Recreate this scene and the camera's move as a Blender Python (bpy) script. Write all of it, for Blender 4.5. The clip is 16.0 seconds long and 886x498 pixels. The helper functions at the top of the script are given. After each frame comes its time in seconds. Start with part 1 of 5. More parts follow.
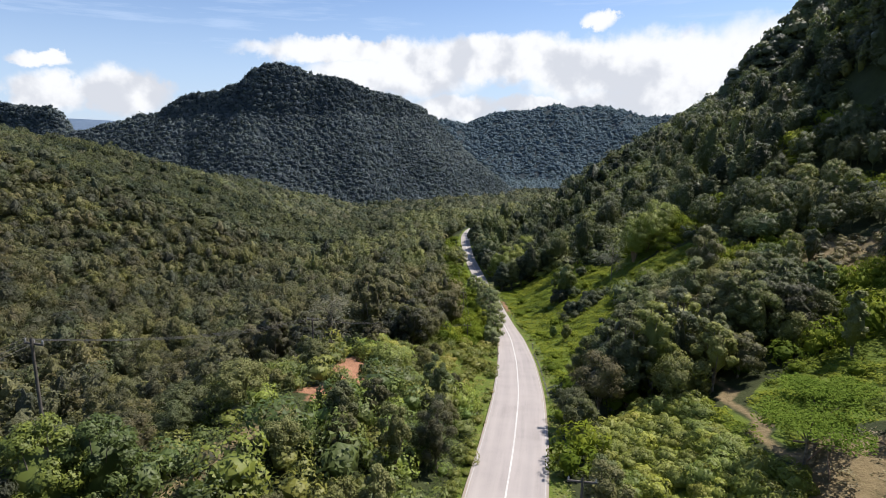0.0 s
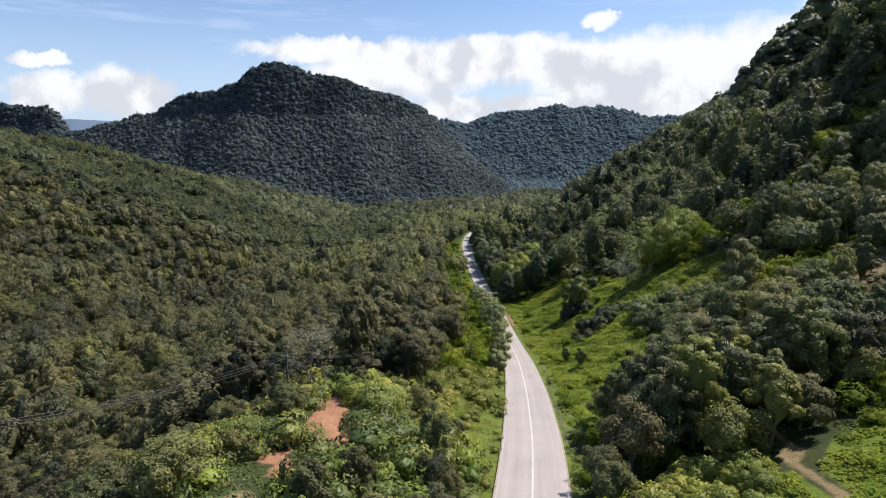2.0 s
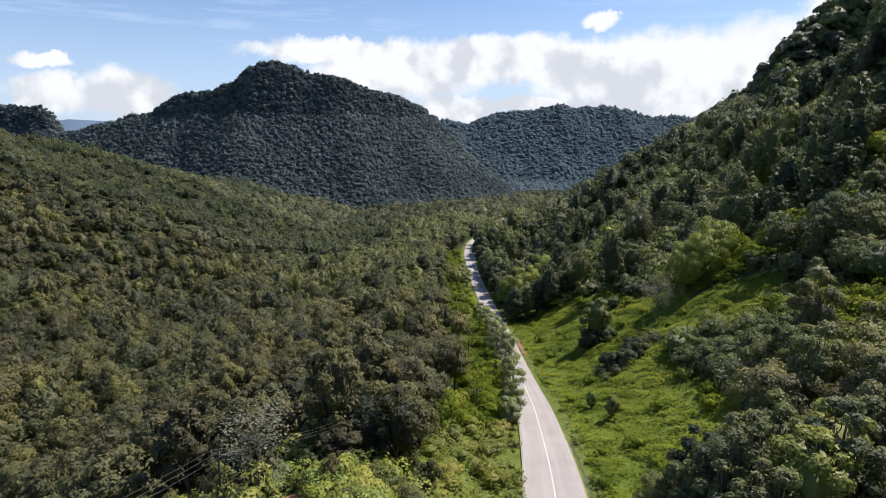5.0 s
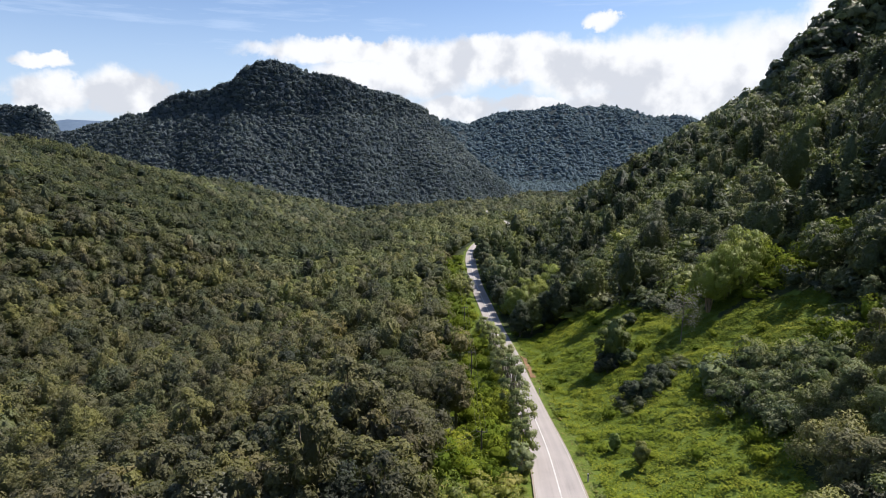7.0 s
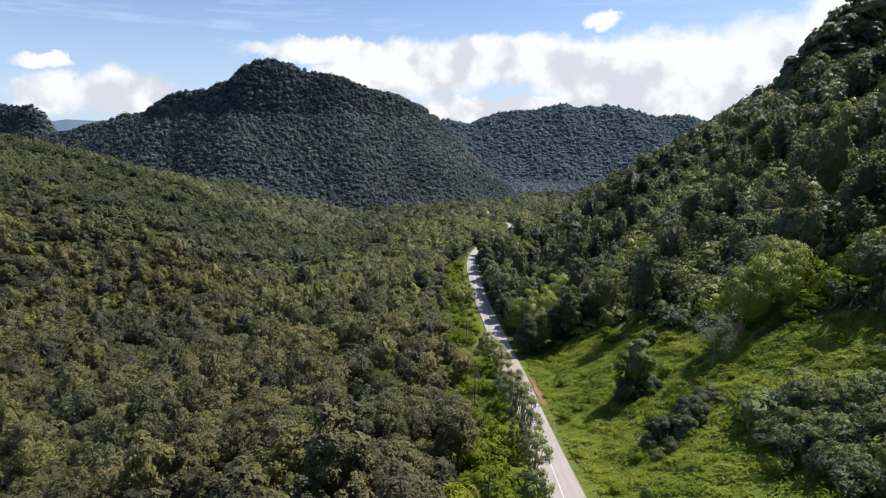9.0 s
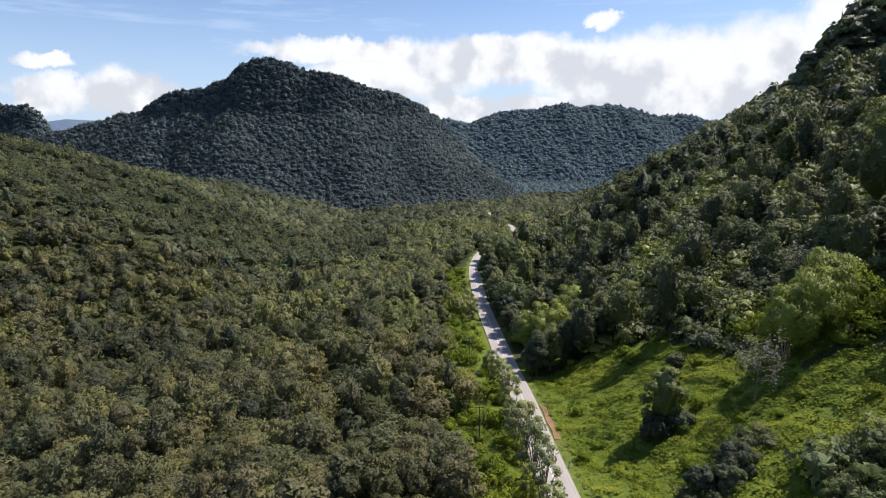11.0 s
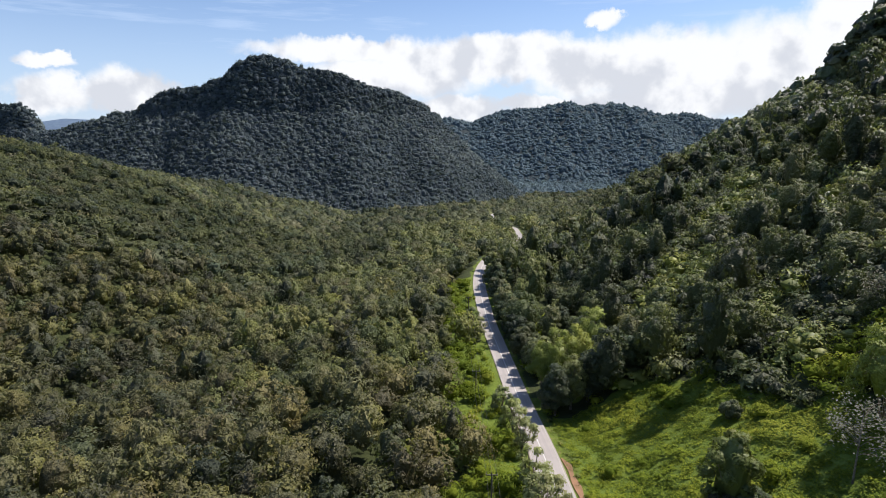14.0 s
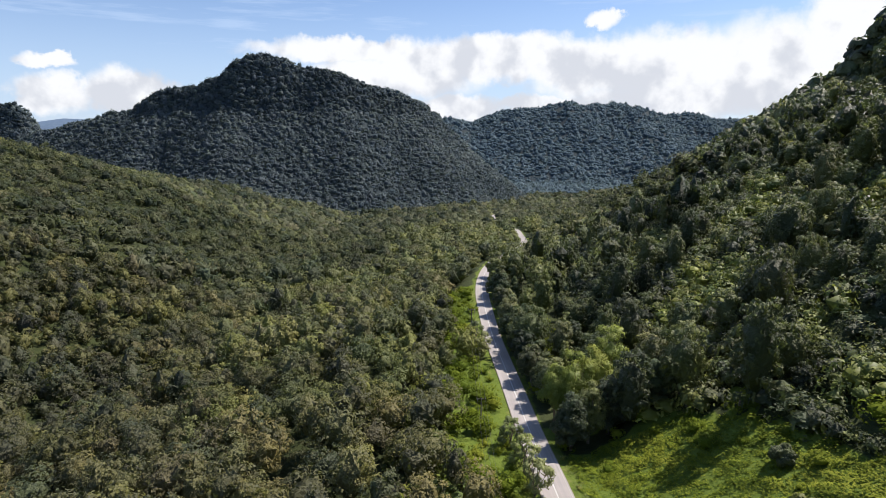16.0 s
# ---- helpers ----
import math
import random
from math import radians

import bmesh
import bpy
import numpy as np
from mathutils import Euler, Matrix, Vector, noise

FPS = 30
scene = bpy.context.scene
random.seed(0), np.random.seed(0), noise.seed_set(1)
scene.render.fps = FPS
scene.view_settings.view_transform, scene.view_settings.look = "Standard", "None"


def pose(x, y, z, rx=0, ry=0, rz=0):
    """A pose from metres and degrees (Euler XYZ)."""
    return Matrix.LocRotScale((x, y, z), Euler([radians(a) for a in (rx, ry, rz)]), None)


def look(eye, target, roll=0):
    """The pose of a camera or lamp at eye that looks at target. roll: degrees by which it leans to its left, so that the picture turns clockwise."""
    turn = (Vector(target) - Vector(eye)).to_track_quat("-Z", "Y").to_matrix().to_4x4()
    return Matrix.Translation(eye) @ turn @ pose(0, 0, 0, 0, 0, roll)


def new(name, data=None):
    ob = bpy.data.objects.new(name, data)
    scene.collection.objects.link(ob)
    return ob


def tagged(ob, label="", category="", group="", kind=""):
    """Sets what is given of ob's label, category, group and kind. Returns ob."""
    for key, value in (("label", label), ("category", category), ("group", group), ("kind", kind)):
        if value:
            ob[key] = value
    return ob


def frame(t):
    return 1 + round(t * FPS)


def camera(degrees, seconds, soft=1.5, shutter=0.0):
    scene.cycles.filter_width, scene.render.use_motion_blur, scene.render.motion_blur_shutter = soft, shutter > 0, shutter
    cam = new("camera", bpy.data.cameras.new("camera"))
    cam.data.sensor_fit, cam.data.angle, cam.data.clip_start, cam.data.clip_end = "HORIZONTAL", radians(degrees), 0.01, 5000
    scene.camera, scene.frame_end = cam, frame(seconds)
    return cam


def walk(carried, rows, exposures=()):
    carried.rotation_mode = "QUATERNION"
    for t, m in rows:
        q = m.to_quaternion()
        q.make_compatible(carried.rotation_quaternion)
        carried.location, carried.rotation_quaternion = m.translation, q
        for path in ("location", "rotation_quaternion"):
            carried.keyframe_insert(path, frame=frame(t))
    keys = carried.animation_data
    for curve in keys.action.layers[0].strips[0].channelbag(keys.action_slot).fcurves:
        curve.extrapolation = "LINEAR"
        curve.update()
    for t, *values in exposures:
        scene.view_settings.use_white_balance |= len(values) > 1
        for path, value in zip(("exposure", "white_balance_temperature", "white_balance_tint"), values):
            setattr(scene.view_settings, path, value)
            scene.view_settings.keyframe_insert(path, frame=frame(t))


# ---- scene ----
cam = camera(75.1, 16.0, soft=0.9)
METRES, EYE, TILT, LEAN, TURN = 90.0, 33.0, -10.8, 0.0, 0.0
ROWS = [
    (0.0, 0.0, 0.0, 0.0, -0.0, 0.0, 0.0),
    (0.5, 0.0003, 0.0301, 0.0057, 0.01, -0.0, 0.0),
    (1.0, 0.0004, 0.0603, 0.0118, 0.02, 0.0, 0.01),
    (1.5, 0.0004, 0.0906, 0.0182, 0.04, 0.01, 0.01),
    (2.0, 0.0004, 0.1214, 0.0242, 0.06, 0.03, 0.02),
    (2.5, 0.0002, 0.1518, 0.0307, 0.07, 0.03, 0.02),
    (3.0, 0.0001, 0.1822, 0.0367, 0.08, 0.03, 0.01),
    (3.5, 0.0003, 0.2125, 0.0429, 0.09, 0.05, 0.0),
    (4.0, 0.0006, 0.2428, 0.049, 0.11, 0.06, 0.01),
    (6.5, 0.0014, 0.3957, 0.0798, 0.16, 0.06, 0.01),
    (7.0, 0.0017, 0.4265, 0.0858, 0.17, 0.07, 0.02),
    (7.5, 0.0022, 0.4574, 0.0909, 0.19, 0.07, 0.01),
    (8.0, 0.0022, 0.4876, 0.0968, 0.2, 0.07, 0.02),
    (8.5, 0.002, 0.5179, 0.1023, 0.21, 0.07, 0.02),
    (9.0, 0.002, 0.5482, 0.108, 0.22, 0.07, 0.02),
    (11.5, 0.002, 0.7039, 0.1355, 0.3, 0.03, 0.04),
    (12.0, 0.0014, 0.7349, 0.1415, 0.32, 0.01, 0.04),
    (12.5, 0.0009, 0.7662, 0.1472, 0.34, -0.0, 0.04),
    (13.0, 0.0005, 0.797, 0.1532, 0.36, -0.02, 0.05),
    (13.5, 0.0001, 0.8283, 0.159, 0.38, -0.03, 0.05),
    (14.0, -0.0004, 0.8594, 0.1649, 0.4, -0.03, 0.05),
    (14.5, -0.0011, 0.8899, 0.1708, 0.39, -0.06, 0.06),
    (15.0, -0.0017, 0.9206, 0.1759, 0.4, -0.04, 0.05),
    (15.5, -0.0018, 0.9514, 0.1814, 0.42, -0.05, 0.06),
    (16.0, -0.0024, 0.9824, 0.186, 0.42, -0.04, 0.06),
]
walk(cam, [(t, pose(0, 0, EYE, TILT, LEAN, TURN) @ pose(METRES * x, METRES * y, METRES * z, 90 + pitch, roll, yaw)) for t, x, y, z, yaw, pitch, roll in ROWS])

# ---- sky and sun ----
SUN_AZ, SUN_EL = 60.0, 55.0  # degrees clockwise from +y, and above the horizon
sun = new("sun", bpy.data.lights.new("sun", "SUN"))
sun.data.energy, sun.data.angle, sun.data.color = 5.1, radians(0.55), (1.0, 0.92, 0.84)
sun_dir = Vector((math.sin(radians(SUN_AZ)) * math.cos(radians(SUN_EL)), math.cos(radians(SUN_AZ)) * math.cos(radians(SUN_EL)), math.sin(radians(SUN_EL))))
sun.matrix_world = look(sun_dir * 400, (0, 0, 0))
SKY_STRENGTH = 0.086
scene.view_settings.exposure = 0.54


class Nodes:
    """Short notation for building node trees."""

    def __init__(self, tree):
        self.tree = tree
        tree.nodes.clear()

    def add(self, kind, ins=(), **props):
        n = self.tree.nodes.new(kind)
        for k, v in props.items():
            setattr(n, k, v)
        for k, v in dict(ins).items():
            if isinstance(v, bpy.types.NodeSocket):
                self.tree.links.new(v, n.inputs[k])
            else:
                n.inputs[k].default_value = v
        return n

    def math(self, op, a, b=0.0, c=0.0, clamp=False):
        return self.add("ShaderNodeMath", {0: a, 1: b, 2: c}, operation=op, use_clamp=clamp).outputs[0]

    def noise(self, vec, scale, detail=4.0, rough=0.55):
        return self.add("ShaderNodeTexNoise", {"Vector": vec, "Scale": scale, "Detail": detail, "Roughness": rough}).outputs["Fac"]

    def ramp(self, fac, stops):
        n = self.add("ShaderNodeValToRGB", {"Fac": fac})
        while len(n.color_ramp.elements) < len(stops):
            n.color_ramp.elements.new(0.5)
        for e, (p, c) in zip(n.color_ramp.elements, stops):
            e.position, e.color = p, (*c, 1.0)
        return n.outputs["Color"]

    def mix(self, fac, a, b, blend="MIX"):
        n = self.add("ShaderNodeMix", data_type="RGBA", blend_type=blend)
        for i, v in ((0, fac), (6, a), (7, b)):
            if isinstance(v, bpy.types.NodeSocket):
                self.tree.links.new(v, n.inputs[i])
            else:
                n.inputs[i].default_value = v if i == 0 else (*v, 1.0)
        return n.outputs[2]

    def smooth(self, v, lo, hi):
        return self.add("ShaderNodeMapRange", {"Value": v, "From Min": lo, "From Max": hi}, interpolation_type="SMOOTHSTEP").outputs[0]


def make_world():
    world = bpy.data.worlds.new("sky")
    scene.world = world
    world.use_nodes = True
    k = Nodes(world.node_tree)
    sky = k.add("ShaderNodeTexSky", sky_type="NISHITA", sun_disc=False, sun_elevation=radians(SUN_EL), sun_rotation=radians(SUN_AZ), air_density=1.0, dust_density=0.4, ozone_density=2.2)
    way = k.add("ShaderNodeTexCoord").outputs["Generated"]
    sep = k.add("ShaderNodeSeparateXYZ", {0: way})
    az = k.math("MULTIPLY", k.math("ARCTAN2", sep.outputs[0], sep.outputs[1]), 57.3)
    el = k.math("MULTIPLY", k.math("ARCSINE", sep.outputs[2]), 57.3)
    puff = k.noise(way, 9.0, 7.0, 0.6)
    puff2 = k.noise(k.add("ShaderNodeVectorMath", {0: way, 1: (3.1, 1.7, 0.4)}, operation="ADD").outputs[0], 26.0, 6.0, 0.6)
    azd = k.math("ADD", az, k.math("MULTIPLY_ADD", puff2, 4.0, -2.0))
    eld = k.math("ADD", el, k.math("MULTIPLY_ADD", puff2, 2.6, -1.3))
    # cumulus heaps: azimuth, elevation, half width, half height in degrees
    heaps = [(7, 7.3, 18, 2.2), (20, 6.0, 13, 3.4), (-9, 8.0, 10, 1.2), (-5, 5.6, 9, 2.2), (22, 3.6, 12, 2.0), (33.5, 9.0, 3.2, 4.4), (28, 6.2, 6, 4.2), (14.3, 10.5, 1.5, 0.8), (1.2, 2.9, 5, 1.5), (9, 3.2, 6, 0.9), (-28, 4.0, 3.8, 2.0), (-33.6, 3.7, 3.0, 1.7), (-33.8, 6.2, 2.1, 0.6), (-70, 5, 14, 3), (60, 7, 12, 4), (110, 6, 16, 3.5), (165, 5, 20, 3), (-130, 6, 18, 3.5)]
    total = 0.0
    for a, e, ra, re in heaps:
        da = k.math("DIVIDE", k.math("SUBTRACT", azd, a), ra)
        de = k.math("DIVIDE", k.math("SUBTRACT", eld, e), re)
        d = k.math("ADD", k.math("POWER", k.math("ABSOLUTE", da), 2.4), k.math("MULTIPLY", de, de))
        total = k.math("MAXIMUM", total, k.math("SUBTRACT", 1.0, k.math("MULTIPLY", d, 0.55), clamp=True))
    body = k.math("ADD", total, k.math("MULTIPLY_ADD", puff, 0.9, -0.45))
    mask = k.smooth(body, 0.28, 0.80)
    streak = k.add("ShaderNodeMapping", {"Vector": way, "Scale": (2.0, 2.0, 22.0)}).outputs[0]
    veil = k.math("MULTIPLY", k.smooth(k.noise(streak, 2.2, 5.0, 0.6), 0.42, 0.75), 0.6)
    low = k.math("MULTIPLY", k.smooth(el, 16.0, 0.0), 0.62)
    shade = k.smooth(k.math("ADD", k.noise(way, 17.0, 5.0, 0.5), k.math("MULTIPLY", el, 0.030)), 0.55, 0.75)
    cloud = k.mix(shade, (0.49, 0.512, 0.565), (0.68, 0.69, 0.715))
    scaled = k.add("ShaderNodeVectorMath", {0: sky.outputs[0], 3: SKY_STRENGTH}, operation="SCALE").outputs[0]
    scaled = k.mix(1.0, scaled, (0.93, 0.98, 1.14), "MULTIPLY")
    hazy = k.mix(k.math("MAXIMUM", veil, low), scaled, (0.42, 0.53, 0.72))
    full = k.mix(mask, hazy, cloud)
    bg = k.add("ShaderNodeBackground", {"Color": full, "Strength": 1.0})
    out = k.add("ShaderNodeOutputWorld")
    world.node_tree.links.new(bg.outputs[0], out.inputs[0])


make_world()

# ---- materials ----


def material(name):
    m = bpy.data.materials.new(name)
    m.use_nodes = True
    return m, Nodes(m.node_tree)


def finish(m, k, colour, rough=0.7, height=None, bump=0.3, dist=0.1, metal=0.0, spec=0.35, through_light=0.0, normal=None):
    ins = {"Base Color": colour, "Roughness": rough, "Metallic": metal, "Specular IOR Level": spec}
    if normal is not None:
        ins["Normal"] = normal
    if height is not None:
        relief = {"Height": height, "Strength": bump, "Distance": dist}
        if normal is not None:
            relief["Normal"] = normal
        ins["Normal"] = k.add("ShaderNodeBump", relief).outputs[0]
    surf = k.add("ShaderNodeBsdfPrincipled", ins).outputs[0]
    if through_light:
        tl = k.add("ShaderNodeBsdfTranslucent", {"Color": k.mix(0.5, colour, (0.25, 0.34, 0.04), "MIX")}).outputs[0]
        surf = k.add("ShaderNodeMixShader", {0: through_light, 1: surf, 2: tl}).outputs[0]
    out = k.add("ShaderNodeOutputMaterial")
    m.node_tree.links.new(surf, out.inputs[0])
    return m


def leaf_material(name, tones, patch=0.02, rough=0.55, lumpy=0.0, spec=0.28, varied=1.0):
    """Foliage: a tone for each plant, a smaller change for each leaf spray, and broad patches over the land."""
    m, k = material(name)
    geo = k.add("ShaderNodeNewGeometry")
    tint = k.add("ShaderNodeAttribute", attribute_name="tint").outputs["Fac"]
    rnd = k.add("ShaderNodeObjectInfo").outputs["Random"]
    tone = k.math("FRACT", k.math("ADD", tint, rnd))
    broad = k.noise(geo.outputs["Position"], patch, 3.0)
    fac = k.math("ADD", k.math("MULTIPLY", tone, 0.64), k.math("MULTIPLY_ADD", broad, 1.4, -0.52))
    fac = k.math("ADD", fac, k.math("MULTIPLY_ADD", geo.outputs["Random Per Island"], 0.30, -0.15))
    height = None
    if lumpy:
        fine = k.noise(geo.outputs["Position"], lumpy, 4.0, 0.65)
        fac = k.math("ADD", fac, k.math("MULTIPLY_ADD", fine, 0.5, -0.25))
        height = fine
    # sprays share the rounding of the bough that they clothe
    bough = k.add("ShaderNodeAttribute", attribute_name="bough").outputs["Vector"]
    bough = k.add("ShaderNodeVectorTransform", {"Vector": bough}, vector_type="VECTOR", convert_from="OBJECT", convert_to="WORLD").outputs[0]
    own = k.add("ShaderNodeVectorMath", {0: geo.outputs["Normal"], 3: 0.75}, operation="SCALE").outputs[0]
    normal = k.add("ShaderNodeVectorMath", {0: k.add("ShaderNodeVectorMath", {0: bough, 1: own}, operation="ADD").outputs[0]}, operation="NORMALIZE").outputs[0]
    steps = [(0.05 + 0.9 * i / (len(tones) - 1), tuple(0.84 * v for v in c)) for i, c in enumerate(tones)]
    colour = k.ramp(fac, steps)
    other = k.math("FRACT", k.math("ADD", k.math("MULTIPLY", tint, 7.13), k.math("MULTIPLY", rnd, 3.7)))
    hue = k.ramp(other, [(0.0, (0.62, 0.80, 0.80)), (0.3, (0.96, 1.0, 1.0)), (0.55, (1.0, 1.04, 0.85)), (0.75, (1.10, 1.16, 0.80)), (0.88, (1.10, 1.02, 0.90)), (1.0, (1.16, 1.12, 1.15))])
    colour = k.mix(varied, colour, hue, "MULTIPLY")
    return finish(m, k, colour, rough, height, 0.8, 0.9 / lumpy if lumpy else 0.1, spec=spec, through_light=0.14, normal=normal)


VALLEY_TONES = [(0.038, 0.040, 0.025), (0.072, 0.070, 0.038), (0.104, 0.098, 0.049), (0.140, 0.131, 0.056), (0.188, 0.175, 0.070)]
SLOPE_TONES = [(0.019, 0.027, 0.018), (0.050, 0.062, 0.034), (0.086, 0.101, 0.048), (0.140, 0.154, 0.062), (0.220, 0.228, 0.088)]
LEAF = leaf_material("valley_leaf", VALLEY_TONES, 0.03, 0.5, 2.2)
SLOPE_LEAF = leaf_material("hillside_leaf", SLOPE_TONES, 0.03, 0.5, 1.6)
MID_LEAF = leaf_material("woodland_leaf", VALLEY_TONES, 0.025, 0.5, 1.2)
# side slope leaves: greyed a little, with some distance haze in the tones
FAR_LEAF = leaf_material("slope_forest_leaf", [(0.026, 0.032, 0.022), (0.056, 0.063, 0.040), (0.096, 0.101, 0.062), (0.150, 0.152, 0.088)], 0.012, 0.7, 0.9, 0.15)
# mountain leaves: aerial haze is put into the colour as a blue cast
HAZY_HILL_LEAF = leaf_material("hazed_mountain_leaf", [(0.056, 0.073, 0.087), (0.078, 0.098, 0.115), (0.102, 0.125, 0.141), (0.146, 0.169, 0.176)], 0.014, 0.85, 0.45, 0.06, 0.4)
# the range lies further off: paler, bluer tones with more haze painted in
HAZY_RANGE_LEAF = leaf_material("hazed_distant_leaf", [(0.080, 0.117, 0.147), (0.096, 0.137, 0.168), (0.112, 0.155, 0.186), (0.138, 0.182, 0.210)], 0.008, 0.9, 0.30, 0.05, 0.2)
PALM_LEAF = leaf_material("palm_leaf", [(0.050, 0.074, 0.026), (0.070, 0.096, 0.030), (0.105, 0.132, 0.040)], 0.1, 0.6, 0.0, 0.12, 0.2)
YOUNG_VALLEY_LEAF = leaf_material("young_woodland_leaf", [(0.062, 0.068, 0.034), (0.112, 0.120, 0.050), (0.168, 0.172, 0.062), (0.235, 0.232, 0.080)], 0.02, 0.55, 1.0)
BAMBOO_LEAF = leaf_material("bamboo_leaf", [(0.165, 0.210, 0.032), (0.245, 0.290, 0.045), (0.335, 0.360, 0.066)], 0.2, varied=0.15)
LIGHT_LEAF = leaf_material("young_leaf", [(0.130, 0.180, 0.034), (0.195, 0.245, 0.048), (0.275, 0.310, 0.066)], 0.05)
PALE_LEAF = leaf_material("pale_leaf", [(0.120, 0.145, 0.058), (0.190, 0.212, 0.084), (0.290, 0.298, 0.140)], 0.05)
CREEPER = leaf_material("creeper_leaf", [(0.062, 0.096, 0.010), (0.108, 0.148, 0.013), (0.156, 0.192, 0.017), (0.215, 0.236, 0.028)], 0.09, 0.7, 0.0, 0.06, 0.25)
UMBRELLA_LEAF = leaf_material("feathery_leaf", [(0.080, 0.135, 0.016), (0.120, 0.185, 0.022), (0.165, 0.230, 0.030)], 0.2, 0.75, 0.0, 0.05, 0.15)
FERN_LEAF = leaf_material("fern_leaf", [(0.140, 0.165, 0.032), (0.225, 0.245, 0.046), (0.330, 0.330, 0.072)], 0.12)
BUSH_LEAF = leaf_material("bank_bush_leaf", [(0.060, 0.080, 0.024), (0.105, 0.130, 0.034), (0.165, 0.185, 0.045), (0.240, 0.245, 0.060)], 0.09)
YELLOW_LEAF = leaf_material("yellowish_scrub_leaf", [(0.095, 0.120, 0.022), (0.170, 0.180, 0.032), (0.262, 0.240, 0.055)], 0.08)
GREY_LEAF = leaf_material("grey_sparse_leaf", [(0.080, 0.078, 0.055), (0.125, 0.120, 0.088), (0.185, 0.176, 0.130)], 0.1)
DRY_LEAF = leaf_material("dry_leaf", [(0.12, 0.095, 0.055), (0.19, 0.155, 0.085), (0.28, 0.23, 0.12)], 0.1)


def bark_material():
    m, k = material("bark")
    pos = k.add("ShaderNodeNewGeometry").outputs["Position"]
    n = k.noise(pos, 3.0, 6.0)
    return finish(m, k, k.ramp(n, [(0.3, (0.07, 0.055, 0.04)), (0.7, (0.24, 0.21, 0.17))]), 0.85, n, 0.5, 0.05)


BARK = bark_material()


def asphalt_material():
    m, k = material("worn_asphalt")
    pos = k.add("ShaderNodeNewGeometry").outputs["Position"]
    uv = k.add("ShaderNodeUVMap", uv_map="road").outputs[0]
    sep = k.add("ShaderNodeSeparateXYZ", {0: uv})
    across = sep.outputs[0]
    fine = k.noise(pos, 9.0, 6.0, 0.7)
    streaks = k.noise(k.add("ShaderNodeMapping", {"Vector": uv, "Scale": (9.0, 0.06, 1.0)}).outputs[0], 1.0, 5.0, 0.6)
    blot = k.noise(pos, 0.22, 4.0)
    v = k.math("ADD", k.math("MULTIPLY", streaks, 0.45), k.math("ADD", k.math("MULTIPLY", fine, 0.2), k.math("MULTIPLY", blot, 0.35)))
    colour = k.ramp(v, [(0.30, (0.215, 0.20, 0.193)), (0.5, (0.315, 0.288, 0.276)), (0.75, (0.385, 0.352, 0.335))])
    # wheel marks: darker bands along the lanes
    tracks = k.math("MULTIPLY", k.smooth(k.math("ABSOLUTE", k.math("SUBTRACT", k.math("ABSOLUTE", k.math("SUBTRACT", across, 0.5)), 0.24)), 0.1, 0.0), k.smooth(streaks, 0.35, 0.7))
    colour = k.mix(k.math("MULTIPLY", tracks, 0.35), colour, (0.20, 0.19, 0.19))
    # dirt washed on along both edges
    edge = k.smooth(k.math("ADD", k.math("ABSOLUTE", k.math("SUBTRACT", across, 0.5)), k.math("MULTIPLY_ADD", blot, 0.16, -0.08)), 0.44, 0.5)
    colour = k.mix(k.math("MULTIPLY", edge, 0.6), colour, (0.24, 0.19, 0.13))
    return finish(m, k, colour, 0.85, fine, 0.25, 0.02, spec=0.2)


ASPHALT = asphalt_material()


def plain_material(name, a, b, scale, rough=0.7, bump=0.2, metal=0.0):
    m, k = material(name)
    pos = k.add("ShaderNodeNewGeometry").outputs["Position"]
    n = k.noise(pos, scale, 6.0, 0.6)
    n2 = k.noise(pos, scale * 0.13, 3.0)
    return finish(m, k, k.ramp(k.math("ADD", k.math("MULTIPLY", n, 0.6), k.math("MULTIPLY", n2, 0.4)), [(0.3, a), (0.7, b)]), rough, n, bump, 0.03, metal)


PAINT = plain_material("road_paint", (0.32, 0.31, 0.30), (0.60, 0.59, 0.57), 3.0, 0.6)
EDGE_PAINT = plain_material("worn_road_paint", (0.27, 0.26, 0.25), (0.43, 0.42, 0.40), 1.2, 0.7)
DARK_DRAIN = plain_material("drain_concrete", (0.04, 0.042, 0.035), (0.10, 0.10, 0.085), 3.0, 0.9)
RED_SOIL = plain_material("red_soil", (0.15, 0.09, 0.05), (0.30, 0.165, 0.095), 0.9, 0.95, 0.6)
POLE_MAT = plain_material("weathered_pole", (0.055, 0.05, 0.045), (0.13, 0.12, 0.11), 4.0, 0.8)
STEEL = plain_material("galvanised_steel", (0.35, 0.36, 0.37), (0.5, 0.5, 0.5), 6.0, 0.5, 0.1, 0.7)
WIRE = plain_material("cable", (0.03, 0.03, 0.03), (0.06, 0.06, 0.06), 5.0, 0.6)
TIMBER = plain_material("old_timber", (0.16, 0.10, 0.06), (0.30, 0.21, 0.13), 5.0, 0.85)


